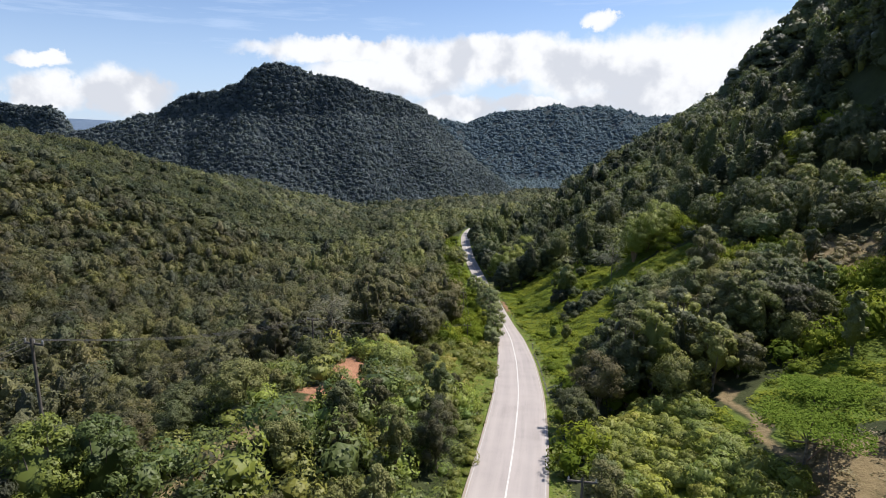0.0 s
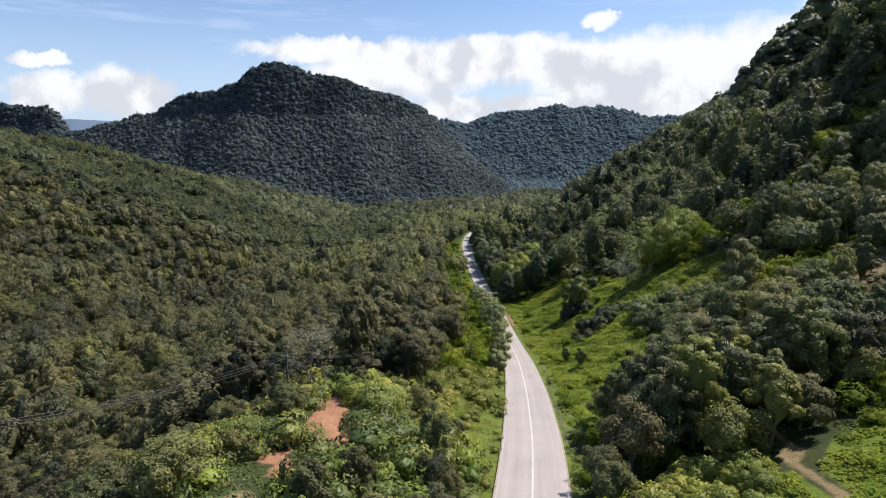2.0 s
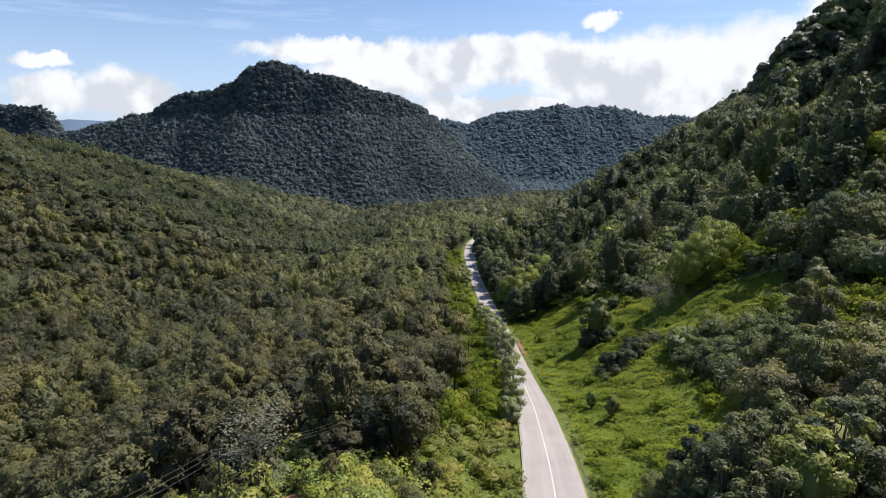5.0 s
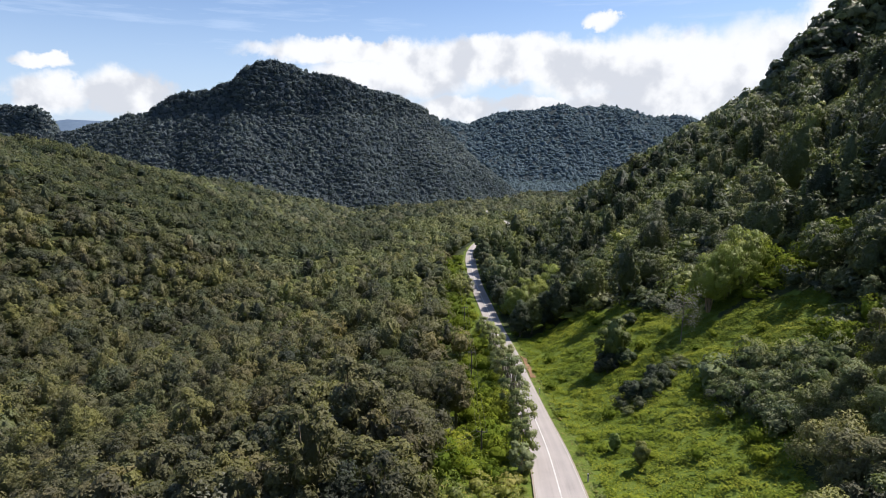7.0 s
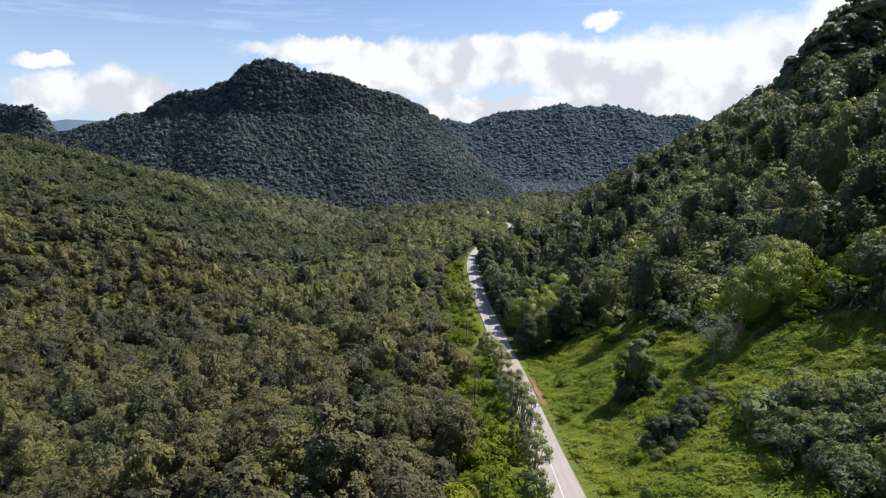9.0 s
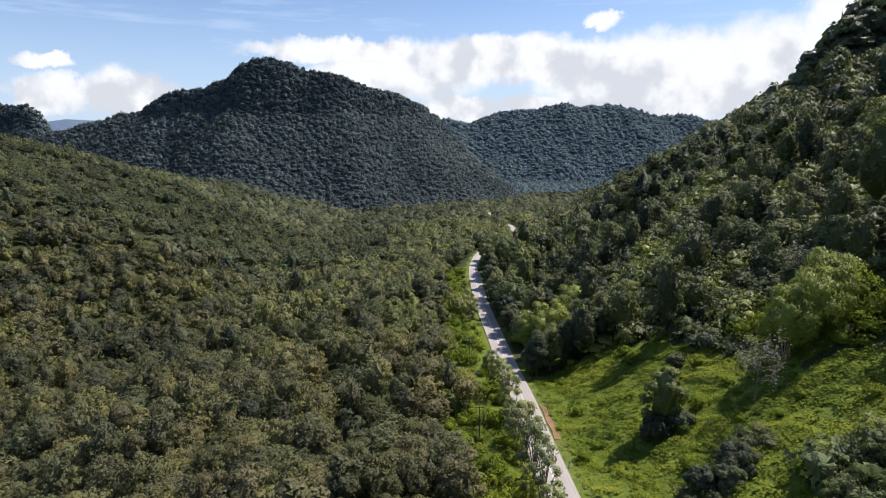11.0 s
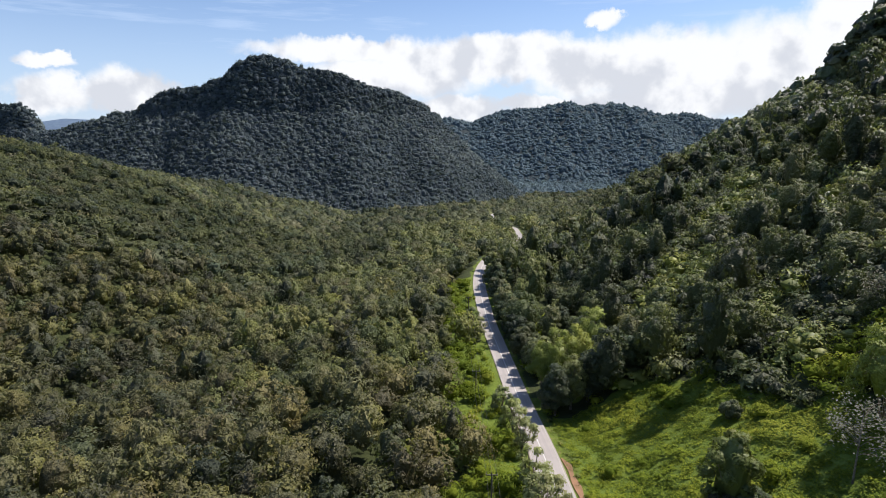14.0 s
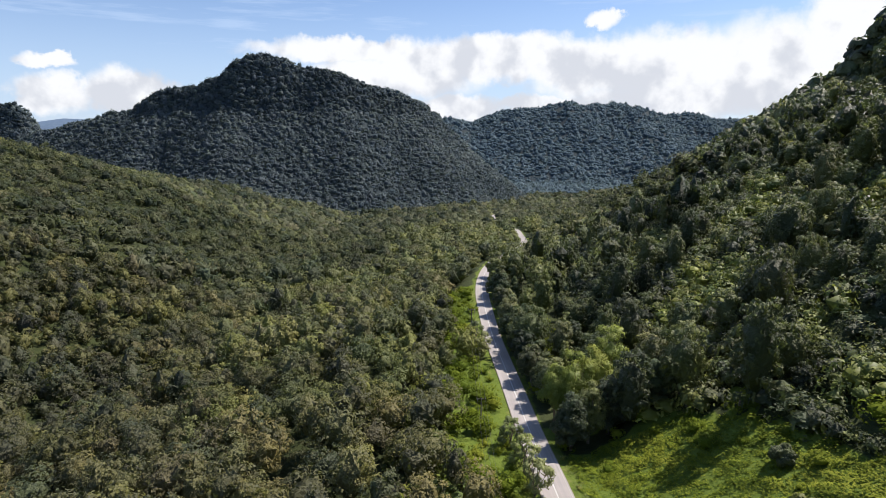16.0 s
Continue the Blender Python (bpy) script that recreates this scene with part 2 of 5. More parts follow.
def ground_material():
    """Forest floor, grass where 'grass' is 1 and bare earth where 'earth' is 1. Far ground has haze painted in."""
    m, k = material("valley_ground")
    pos = k.add("ShaderNodeNewGeometry").outputs["Position"]
    a, b, c = k.noise(pos, 0.5, 6.0, 0.65), k.noise(pos, 0.045, 4.0), k.noise(pos, 3.0, 5.0, 0.7)
    grass = k.add("ShaderNodeAttribute", attribute_name="grass").outputs["Fac"]
    earth = k.add("ShaderNodeAttribute", attribute_name="earth").outputs["Fac"]
    floor = k.ramp(k.math("ADD", k.math("MULTIPLY", a, 0.6), k.math("MULTIPLY", b, 0.4)), [(0.3, (0.020, 0.028, 0.011)), (0.7, (0.050, 0.060, 0.021))])
    turf = k.ramp(k.math("ADD", k.math("MULTIPLY", a, 0.5), k.math("MULTIPLY", c, 0.5)), [(0.3, (0.060, 0.098, 0.014)), (0.7, (0.135, 0.172, 0.026))])
    bare = k.ramp(k.math("ADD", k.math("MULTIPLY", a, 0.6), k.math("MULTIPLY", c, 0.4)), [(0.3, (0.125, 0.098, 0.052)), (0.7, (0.235, 0.182, 0.10))])
    red = k.add("ShaderNodeAttribute", attribute_name="red").outputs["Fac"]
    clay = k.ramp(k.math("ADD", k.math("MULTIPLY", a, 0.6), k.math("MULTIPLY", c, 0.4)), [(0.3, (0.15, 0.072, 0.042)), (0.7, (0.36, 0.195, 0.118))])
    wob = k.math("MULTIPLY_ADD", a, 0.6, -0.3)
    colour = k.mix(k.smooth(k.math("ADD", grass, wob), 0.35, 0.65), floor, turf)
    colour = k.mix(k.smooth(k.math("ADD", earth, wob), 0.4, 0.65), colour, bare)
    colour = k.mix(k.smooth(k.math("ADD", red, wob), 0.4, 0.65), colour, clay)
    # distance haze as ground colour: a bluish floor on the far hills
    plain = k.add("ShaderNodeAttribute", attribute_name="upland_haze").outputs["Fac"]
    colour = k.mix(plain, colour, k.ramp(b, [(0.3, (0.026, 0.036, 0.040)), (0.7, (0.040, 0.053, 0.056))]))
    # stronger haze blue painted on everything past 2000 m
    haze_far = k.smooth(k.add("ShaderNodeSeparateXYZ", {0: pos}).outputs[1], 2000.0, 2500.0)
    colour = k.mix(haze_far, colour, k.ramp(b, [(0.3, (0.085, 0.125, 0.185)), (0.7, (0.110, 0.155, 0.215))]))
    return finish(m, k, colour, 0.9, k.math("ADD", a, k.math("MULTIPLY", c, 0.3)), 0.8, 0.4, spec=0.15)


GROUND = ground_material()

# ---- the lie of the land ----
ROAD_Y = [-60, 30, 40, 48, 67, 85, 105, 123, 153, 173, 188, 198, 213, 226, 248, 262, 281, 303, 340, 400, 480, 600, 818, 1000]
ROAD_X = [-12, 3.0, 4.8, 6.4, 9.45, 11.5, 13.0, 13.35, 13.55, 12.4, 11.9, 11.4, 10.3, 9.9, 9.6, 10.4, 12.8, 17, 30, 42, 48, 45, 52, 80]
RISE_Y = [-60, 30, 45, 65, 75, 90, 102, 120, 145, 160, 196, 260, 284, 330, 400, 480, 600, 818, 1000]
RISE_Z = [12, 7.2, 5.6, 2, 0.3, -2, -4, -7, -10, -11, -12.4, -10.4, -11.5, -15, -22, -29, -40, -54, -56]
WIDE_Y = [0, 67, 85, 105, 123, 153, 258, 300, 1000]
WIDE = [6.6, 6.5, 5.9, 5.0, 4.4, 4.1, 3.8, 3.6, 3.6]


def smooth_table(ys, vs, soft):
    """A dense table of a broken line with its corners rounded off."""
    y = np.arange(-60.0, 1000.5, 1.0)
    v = np.interp(y, ys, vs)
    pad = np.pad(v, 30, mode="reflect", reflect_type="odd")
    w = np.exp(-0.5 * (np.arange(-30, 31) / soft) ** 2)
    return y, np.convolve(pad, w / w.sum(), mode="same")[30:-30]


TX, TZ, TW = smooth_table(ROAD_Y, ROAD_X, 4), smooth_table(RISE_Y, RISE_Z, 7), smooth_table(WIDE_Y, WIDE, 6)


def road_x(y):
    return np.interp(y, *TX)


def road_z(y):
    return np.interp(y, *TZ)


def road_w(y):
    return np.interp(y, *TW)


def ease(a, b, v):
    t = np.clip((v - a) / (b - a), 0, 1)
    return t * t * (3 - 2 * t)


def wavy(x, y, size, seed=0.0):
    """Smooth undulation between about -1 and 1."""
    u, v = x / size + seed, y / size - 1.7 * seed
    return (np.sin(1.3 * u + 1.1 * np.sin(0.9 * v + seed)) + np.sin(1.1 * v - 0.8 * np.sin(1.2 * u)) + np.sin(0.7 * (u + v) + 2.0 * np.sin(0.4 * u))) / 3.0


def ridge(x, y, points, slope, round_top, brow=1e9, cliff=2.4):
    """The height of a mountain that falls off to both sides of a crest, in cliffs above the height of the brow."""
    best = np.full(np.shape(x), -1e9)
    for (ax, ay, az), (bx, by, bz) in zip(points[:-1], points[1:]):
        dx, dy = bx - ax, by - ay
        t = np.clip(((x - ax) * dx + (y - ay) * dy) / (dx * dx + dy * dy), 0, 1)
        d = np.hypot(x - ax - t * dx, y - ay - t * dy)
        d = np.sqrt(d * d + round_top ** 2) - round_top
        top = az + t * (bz - az)
        steep = np.clip((top - brow) / cliff, 0, d)
        best = np.maximum(best, top - cliff * steep - slope * (d - steep))
    return best


MOUNTAIN = [(-660, 930, 42), (-560, 915, 52), (-498, 900, 63), (-455, 893, 71), (-421, 885, 76), (-405, 880, 84), (-384, 876, 96), (-358, 871, 98), (-327, 865, 98), (-313, 862, 104), (-291, 858, 113), (-274, 857, 127), (-255, 858, 138), (-238, 862, 141), (-215, 864, 135), (-191, 868, 126), (-152, 875, 119), (-113, 893, 111), (-73, 918, 102), (-57, 932, 93), (-35, 950, 78), (-22, 960, 68), (-8, 970, 50)]
LEFT_BLUFF = [(-820, 930, 96), (-693, 930, 94), (-667, 930, 90), (-614, 930, 88), (-606, 930, 83)]
FAR_RANGE = [(-60, 1480, 76), (1, 1490, 79), (52, 1500, 75), (123, 1500, 89), (166, 1500, 98), (223, 1500, 103), (280, 1505, 112), (316, 1510, 111), (331, 1510, 101), (359, 1510, 112), (395, 1510, 111), (467, 1500, 101), (529, 1500, 83), (576, 1500, 87), (677, 1500, 73), (900, 1500, 60)]
FAR_SPURS = [[(300, 1500, 100), (270, 1400, 60), (240, 1320, 5)], [(166, 1500, 92), (120, 1400, 40), (90, 1340, -10)], [(440, 1500, 98), (420, 1400, 62), (400, 1310, 10)]]
BLUE_RANGE = [(-2300, 3000, 110), (-1906, 3000, 132), (-1847, 3000, 142), (-1804, 3000, 146), (-1777, 3000, 132), (-1500, 3100, 90)]
KARST = [(132, 336, 30), (144, 329, 47), (152, 325, 60), (160, 316, 72), (166, 312, 82), (182, 318, 96), (215, 326, 122), (300, 340, 165)]


def hills(x, y):
    """The far mountains."""
    far = np.maximum.reduce([ridge(x, y, MOUNTAIN, 1.0, 9, 68), ridge(x, y, LEFT_BLUFF, 1.6, 8, 55, 3.0), ridge(x, y, FAR_RANGE, 0.6, 30), ridge(x, y, BLUE_RANGE, 0.35, 60)] + [ridge(x, y, spur, 0.62, 14) for spur in FAR_SPURS])
    gully = np.clip((135 - far) / 50, 0, 1) * 7.5 * wavy(x + 0.25 * y, 0.35 * y, 30, 3.3) + np.clip((140 - far) / 30, 0, 1) * 2.6 * wavy(x - 0.2 * y, 0.5 * y, 11, 1.9)
    return far + 2.2 * wavy(x, y, 30, 0.7) + 3 * wavy(x, y, 95, 4.2) * np.clip((130 - far) / 40, 0, 1) + gully


FOOT = [8, 10, 8, 4.5, 4, 7, 16, 24, 20, 6, 12, 60, 120]
GRADE = [0.3, 0.2, 0.34, 0.43, 0.51, 0.59, 0.6, 0.57, 0.62, 0.74, 0.46, 0.32, 0.25]
UPPER = [0.04, 0.13, 0.08, 0.25, 0.19, 0.05, 0.0, 0.0, 0.05]
UPPER_Y = [60, 75, 110, 140, 160, 180, 205, 250, 300]
CREST = [1.9, 1.43, 0.72, 0.0, 0.0]
AXIS = [-60, -72, -84, -78, -88, -94, -90, -60]
BED = [-14, -22, -24, -31, -28, -31, -49, -53, -52]
SIDE = [0.25, 0.28, 0.32, 0.37, 0.44, 0.38, 0.44, 0.3, 0.2, 0.15]


def valley(x, y):
    """The valley floor and its side slopes."""
    rx, rz, rw = road_x(y), road_z(y), road_w(y)
    u = x - rx
    # right of the road: a hill whose foot draws back from the road further on
    foot = np.interp(y, [-60, 30, 60, 96, 140, 170, 215, 290, 330, 400, 450, 600, 900], FOOT)
    grade = np.interp(y, [-60, 30, 60, 96, 140, 170, 200, 240, 290, 330, 400, 450, 600], GRADE)
    off = np.maximum(u - foot, 0)
    rise = grade * (np.sqrt(off * off + 16) - 4) + np.maximum(off - 24, 0) * np.interp(y, UPPER_Y, UPPER) + np.maximum(off - 80, 0) * np.interp(y, [150, 190, 210, 240, 300], CREST)
    top = np.interp(y, [-60, 250, 330, 420, 520, 800], [190, 170, 130, 62, 40, 20])
    right = np.maximum(rz + top * np.tanh(rise / top), ridge(x, y, KARST, 0.7, 5, 40, 2.2))
    # left: a bank, then the stream valley, then the slope beyond it
    bank = np.interp(y, [-60, 38, 60, 85, 110, 135, 170, 210, 300, 600, 1000], [16, 12.5, 8.4, 2, -6, -12, -11, -12, -23, -42, -56])
    axis = np.interp(y, [-60, 150, 230, 290, 350, 430, 700, 1000], AXIS)
    bed = np.interp(y, [-60, 60, 150, 230, 280, 340, 500, 700, 900], BED)
    near = rz + (bank - rz) * ease(rw / 2 + 1.0, 20, -u)
    edge_x = rx - 20
    t = np.clip((edge_x - x) / np.maximum(edge_x - axis, 5), 0, 1)
    mid = near + (bed - near) * (0.35 * t + 0.65 * t * t * (3 - 2 * t))
    side = np.interp(y, [-60, 150, 210, 250, 330, 430, 500, 650, 800, 1000], SIDE)
    out = np.maximum(axis - x, 0)
    climb = side * (np.sqrt(out * out + 400) - 20)
    lid = np.interp(y, [-60, 300, 450, 600, 800], [110, 105, 110, 80, 50])
    left = mid + lid * 1.2 * np.tanh(climb / lid / 1.2)
    base = np.where(u > 0, right, left)
    plain = -50 + 10 * wavy(x, y, 400, 2.0)
    base = base + (plain - base) * ease(650, 1150, y) * (x < 700)
    away = np.clip((np.abs(u) - 12) / 40, 0, 1)
    return base + away * (2.2 * wavy(x, y, 17, 0.3) + 3.5 * wavy(x, y, 47, 1.1))


def mountain_share(x, y):
    """0 on the valley floor and side slopes, 1 on the far hills."""
    return np.clip(0.5 + 0.5 * (hills(x, y) - valley(x, y)) / 12.0, 0, 1)


def land(x, y):
    """Height of the bare ground."""
    x, y = np.asarray(x, float), np.asarray(y, float)
    base, far = valley(x, y), hills(x, y)
    h = np.clip(0.5 + 0.5 * (far - base) / 12.0, 0, 1)
    z = base + (far - base) * h + 12.0 * h * (1 - h)
    # the road bed and its verges
    rw, u = road_w(y), x - road_x(y)
    bed_mask = ease(rw / 2 + 3.2, rw / 2 + 1.2, np.abs(u)) * ease(745, 700, y)
    return z + (road_z(y) - 0.12 - z) * bed_mask


def inside(x, y, poly):
    hit = np.zeros(np.shape(x), bool)
    for (ax, ay), (bx, by) in zip(poly, poly[1:] + poly[:1]):
        hit ^= ((ay > y) != (by > y)) & (x < (bx - ax) * (y - ay) / (by - ay + 1e-9) + ax)
    return hit


MEADOW = [(14.8, 86), (14.4, 73), (17, 72), (20.5, 78), (28, 79.5), (33, 86), (35, 95), (32.5, 101), (33, 108), (36, 114), (37.5, 121), (38, 128), (39, 134), (42, 142), (42, 150), (40.5, 156), (37, 161), (32, 168.5), (25, 167.5), (17, 164), (15.5, 150)]
PALM_GROVE = [(33, 101), (34.5, 92), (41, 91), (47, 97), (48, 107), (44, 113), (36, 114)]
UPPER_COVER = [(35, 113), (46, 110), (54, 113), (57, 124), (50, 130), (36, 132)]
YARD = [(27, 31), (37, 31), (38, 42), (30, 44), (27.5, 40)]
COVER = [(29.6, 44.5), (30, 53), (36, 58.5), (50, 63), (54, 45)]
FERNS = [(9, 16), (24, 16), (25.5, 34), (25.5, 47), (27.5, 58), (20, 57), (13.5, 52)]
SCRUB = [(-2, 84), (0, 66), (4.5, 58), (7, 70), (9, 90), (11, 108), (11.3, 165), (3, 165), (1, 158), (4.5, 152), (-1, 144), (3.5, 137), (0.5, 131), (-3.5, 125), (2.5, 119), (3.5, 113), (-2.5, 107), (1, 101), (-3, 94)]
GLADES = [[(53, 560), (66, 575), (70, 640), (55, 640)], [(-0.5, 158), (9, 160), (8.5, 201), (-0.5, 200)], [(-1, 204), (9, 210), (8, 258), (0.5, 258)]]
DRY_FIELD = [(53, 80), (60, 75), (69, 87), (60, 100)]
PATH_Y, PATH_X = [24, 36, 41.6, 49.6, 54, 62], [25, 26.3, 26.8, 28.4, 29.2, 31]


SPOTS = [(48, 134.5, 2.6), (51.5, 136.5, 2.6), (43, 133.5, 3.0), (20.5, 173.5, 4.0), (25, 177, 4.0), (29, 181, 4.0), (39.5, 131.5, 3.2), (36.5, 128, 3.0), (44, 140.5, 3.2), (42, 137, 3.0), (54, 138.5, 2.6), (43.5, 58, 3.0), (37, 105, 4.5), (39, 98, 4.0), (41, 108, 4.0), (40, 163, 3.0), (28.6, 49.5, 3.4), (27.6, 45.5, 2.5), (25.8, 38.8, 4.0), (29, 36, 4.0)]


def near_line(x, y, ax, ay, bx, by):
    dx, dy = bx - ax, by - ay
    t = np.clip(((x - ax) * dx + (y - ay) * dy) / (dx * dx + dy * dy), 0, 1)
    return np.hypot(x - ax - t * dx, y - ay - t * dy)


def open_land(x, y):
    """Where no trees grow: 1 road and verges, 2 meadow, 3 yard, 4 scrub, 5 glades, 6 dry bank, 7 red earth, 8 creeper cover, 9 ferns, 10 dry field, 11 around particular plants."""
    u = x - road_x(y)
    code = np.zeros(np.shape(x), int)
    for n, poly in ((4, SCRUB), (2, MEADOW), (8, COVER), (8, UPPER_COVER), (11, PALM_GROVE), (9, FERNS), (10, DRY_FIELD), (3, YARD), *((5, g) for g in GLADES)):
        code[inside(x, y, poly)] = n
    for cx, cy, r in SPOTS:
        code[(np.hypot(x - cx, y - cy) < r) & (code == 0)] = 11
    code[(np.abs(x - np.interp(y, PATH_Y, PATH_X)) < 1.0) & (y > 22) & (y < 62)] = 3
    code[near_line(x, y, -11.5, 67.0, -9.7, 54.5) < 1.9] = 7
    code[np.hypot((x + 11.4) / 1.6, (y - 49) / 2.4) < 1] = 7
    code[near_line(x, y, -16.8, 26, -12.2, 43) < 0.95] = 6
    code[np.hypot((x + 1.7) / 1.6, (y - 90) / 2.6) < 1] = 6
    code[(np.abs(u) < road_w(y) / 2 + 1.6) & (y < 710)] = 1
    return code


def mesh_from(name, verts, faces, mats=(), smooth=False, attrs=()):
    """A mesh from arrays; faces: list of (n, k) index arrays."""
    me = bpy.data.meshes.new(name)
    loops = np.concatenate([f.ravel() for f in faces]).astype(np.int32)
    sizes = np.concatenate([np.full(len(f), f.shape[1]) for f in faces]).astype(np.int32)
    me.vertices.add(len(verts))
    me.vertices.foreach_set("co", np.asarray(verts, np.float32).ravel())
    me.loops.add(len(loops))
    me.loops.foreach_set("vertex_index", loops)
    me.polygons.add(len(sizes))
    me.polygons.foreach_set("loop_start", np.concatenate([[0], np.cumsum(sizes)[:-1]]).astype(np.int32))
    for key, values in attrs:
        values = np.asarray(values, np.float32)
        if values.ndim == 2:
            me.attributes.new(key, "FLOAT_VECTOR", "POINT").data.foreach_set("vector", values.ravel())
        else:
            me.attributes.new(key, "FLOAT", "POINT").data.foreach_set("value", values)
    for mat in mats:
        me.materials.append(mat)
    me.update(calc_edges=True)
    me.polygons.foreach_set("use_smooth", np.full(len(sizes), smooth))
    return me


def make_ground():
    xs = np.unique(np.concatenate([np.arange(-40, 64, 1.6), np.arange(-110, -40, 4), np.arange(64, 160, 4), np.arange(-760, -110, 9), np.arange(160, 760, 16), np.linspace(-4200, -760, 26), np.linspace(760, 4200, 26)]))
    ys = np.unique(np.concatenate([np.arange(20, 180, 1.8), np.arange(-80, 20, 5), np.arange(180, 320, 4), np.arange(320, 760, 12), np.arange(760, 1000, 8), np.arange(1000, 1640, 20), np.linspace(1640, 4600, 26), np.linspace(-3000, -80, 12)]))
    gx, gy = np.meshgrid(xs, ys)
    z = land(gx, gy)
    code = open_land(gx, gy)
    nx, ny = len(xs), len(ys)
    i = np.arange(nx * ny).reshape(ny, nx)
    quads = np.stack([i[:-1, :-1], i[:-1, 1:], i[1:, 1:], i[1:, :-1]], -1).reshape(-1, 4)
    grass = np.isin(code, (2, 4, 5, 8, 9, 11)).astype(float) + (code == 1) * 0.62
    earth = np.isin(code, (3, 6, 10)) * 0.66 + (code == 1) * 0.42
    red = (code == 7) * 0.9
    me = mesh_from("ground", np.stack([gx.ravel(), gy.ravel(), z.ravel()], 1), [quads], [GROUND], True, [("grass", grass.ravel()), ("earth", earth.ravel()), ("red", red.ravel()), ("upland_haze", np.maximum(mountain_share(gx, gy), ease(900, 1050, gy)).ravel())])
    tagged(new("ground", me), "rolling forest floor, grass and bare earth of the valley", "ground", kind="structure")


make_ground()


def make_strip(name, mat, ys, left, right, lift, thick, label, category, parent=None):
    """A band that follows the road; left and right give its edges as offsets from the centre line."""
    ys = np.asarray(ys, float)
    dx = np.gradient(road_x(ys), ys)
    nrm = np.stack([np.ones_like(dx), -dx], 1) / np.hypot(1, dx)[:, None]
    rows = []
    for off, dz in ((left, lift - thick), (left, lift), (right, lift), (right, lift - thick)):
        o = off(ys) if callable(off) else np.full_like(ys, off)
        rows.append(np.stack([road_x(ys) + nrm[:, 0] * o, ys + nrm[:, 1] * o, road_z(ys) + dz], 1))
    v = np.stack(rows, 1).reshape(-1, 3)
    n = len(ys)
    i = np.arange(n * 4).reshape(n, 4)
    quads = np.concatenate([np.stack([i[:-1, a], i[:-1, a + 1], i[1:, a + 1], i[1:, a]], -1) for a in range(3)])
    me = mesh_from(name, v, [quads], [mat])
    uv = me.uv_layers.new(name="road")
    idx = np.zeros(len(me.loops), np.int32)
    me.loops.foreach_get("vertex_index", idx)
    across = np.array([0.0, 0.0, 1.0, 1.0])[idx % 4]
    uv.data.foreach_set("uv", np.stack([across, ys[idx // 4]], 1).astype(np.float32).ravel())
    ob = new(name, me)
    if parent is None:
        tagged(ob, label, category, kind="structure")
    else:
        ob.parent = parent
        tagged(ob, label)
    return ob


ROAD_YS = np.concatenate([np.arange(-50, 320, 1.5), np.arange(320, 702, 6)])
road = make_strip("road", ASPHALT, ROAD_YS, lambda y: -road_w(y) / 2, lambda y: road_w(y) / 2, 0.06, 0.3, "sun-bleached two-lane asphalt road with worn wheel marks", "road")
make_strip("centre_line", PAINT, np.arange(-50, 320, 1.5), -0.075, 0.075, 0.066, 0.004, "solid white centre line", "line", road)
make_strip("edge_line", EDGE_PAINT, np.arange(-50, 320, 1.5), lambda y: road_w(y) / 2 - 0.30, lambda y: road_w(y) / 2 - 0.22, 0.066, 0.004, "faded white edge line", "line", road)
make_strip("edge_line", EDGE_PAINT, np.arange(-50, 320, 1.5), lambda y: -road_w(y) / 2 + 0.22, lambda y: -road_w(y) / 2 + 0.30, 0.066, 0.004, "faded white edge line", "line", road)
make_strip("drain", DARK_DRAIN, np.arange(50, 93, 1.5), lambda y: road_w(y) / 2 + 0.38, lambda y: road_w(y) / 2 + 0.58, -0.03, 0.4, "narrow dark stained concrete roadside drain", "drain")
make_strip("red_verge", RED_SOIL, np.arange(138, 153, 1.0), lambda y: road_w(y) / 2 + 0.3 + 0.1 * np.sin(0.9 * y), lambda y: road_w(y) / 2 + 1.1 * np.clip((153 - y) / 3, 0.3, 1) + 0.15 * np.sin(1.1 * y), -0.02, 0.3, "strip of bare red earth along the road edge", "earth")

# ---- trees ----

def ico(level):
    bm = bmesh.new()
    bmesh.ops.create_icosphere(bm, subdivisions=level, radius=1.0)
    v = np.array([p.co[:] for p in bm.verts])
    f = np.array([[p.index for p in q.verts] for q in bm.faces])
    bm.free()
    return v, f


ICO = {n: ico(n) for n in (1, 2)}


def cards(rng, centres, normals, size, droop=0.0, long=1.5, folded=True):
    """Leaf sprays at the centres, facing roughly along the normals: folded blades, or plain three-cornered ones for distant crowns."""
    n = len(centres)
    nm = normals + rng.normal(0, 0.36, (n, 3))
    nm /= np.linalg.norm(nm, axis=1)[:, None]
    a = np.cross(nm, rng.normal(0, 1, (n, 3)))
    a /= np.linalg.norm(a, axis=1)[:, None] + 1e-9
    b = np.cross(nm, a)
    s = size * rng.uniform(0.6, 1.35, (n, 1))
    tip = centres + a * s * long * 0.5 - np.array([0, 0, droop]) * s
    tail = centres - a * s * long * 0.5
    i = np.arange(n)[:, None]
    if not folded:
        return np.stack([tail + b * s * 0.5, tail - b * s * 0.5, tip], 1).reshape(-1, 3), i * 3 + [0, 1, 2]
    fold = nm * s * 0.22
    l, r = centres + b * s * 0.5 - fold, centres - b * s * 0.5 - fold
    v = np.stack([tail, r, tip, l], 1).reshape(-1, 3)
    return v, np.concatenate([i * 4 + [0, 1, 2], i * 4 + [0, 2, 3]])


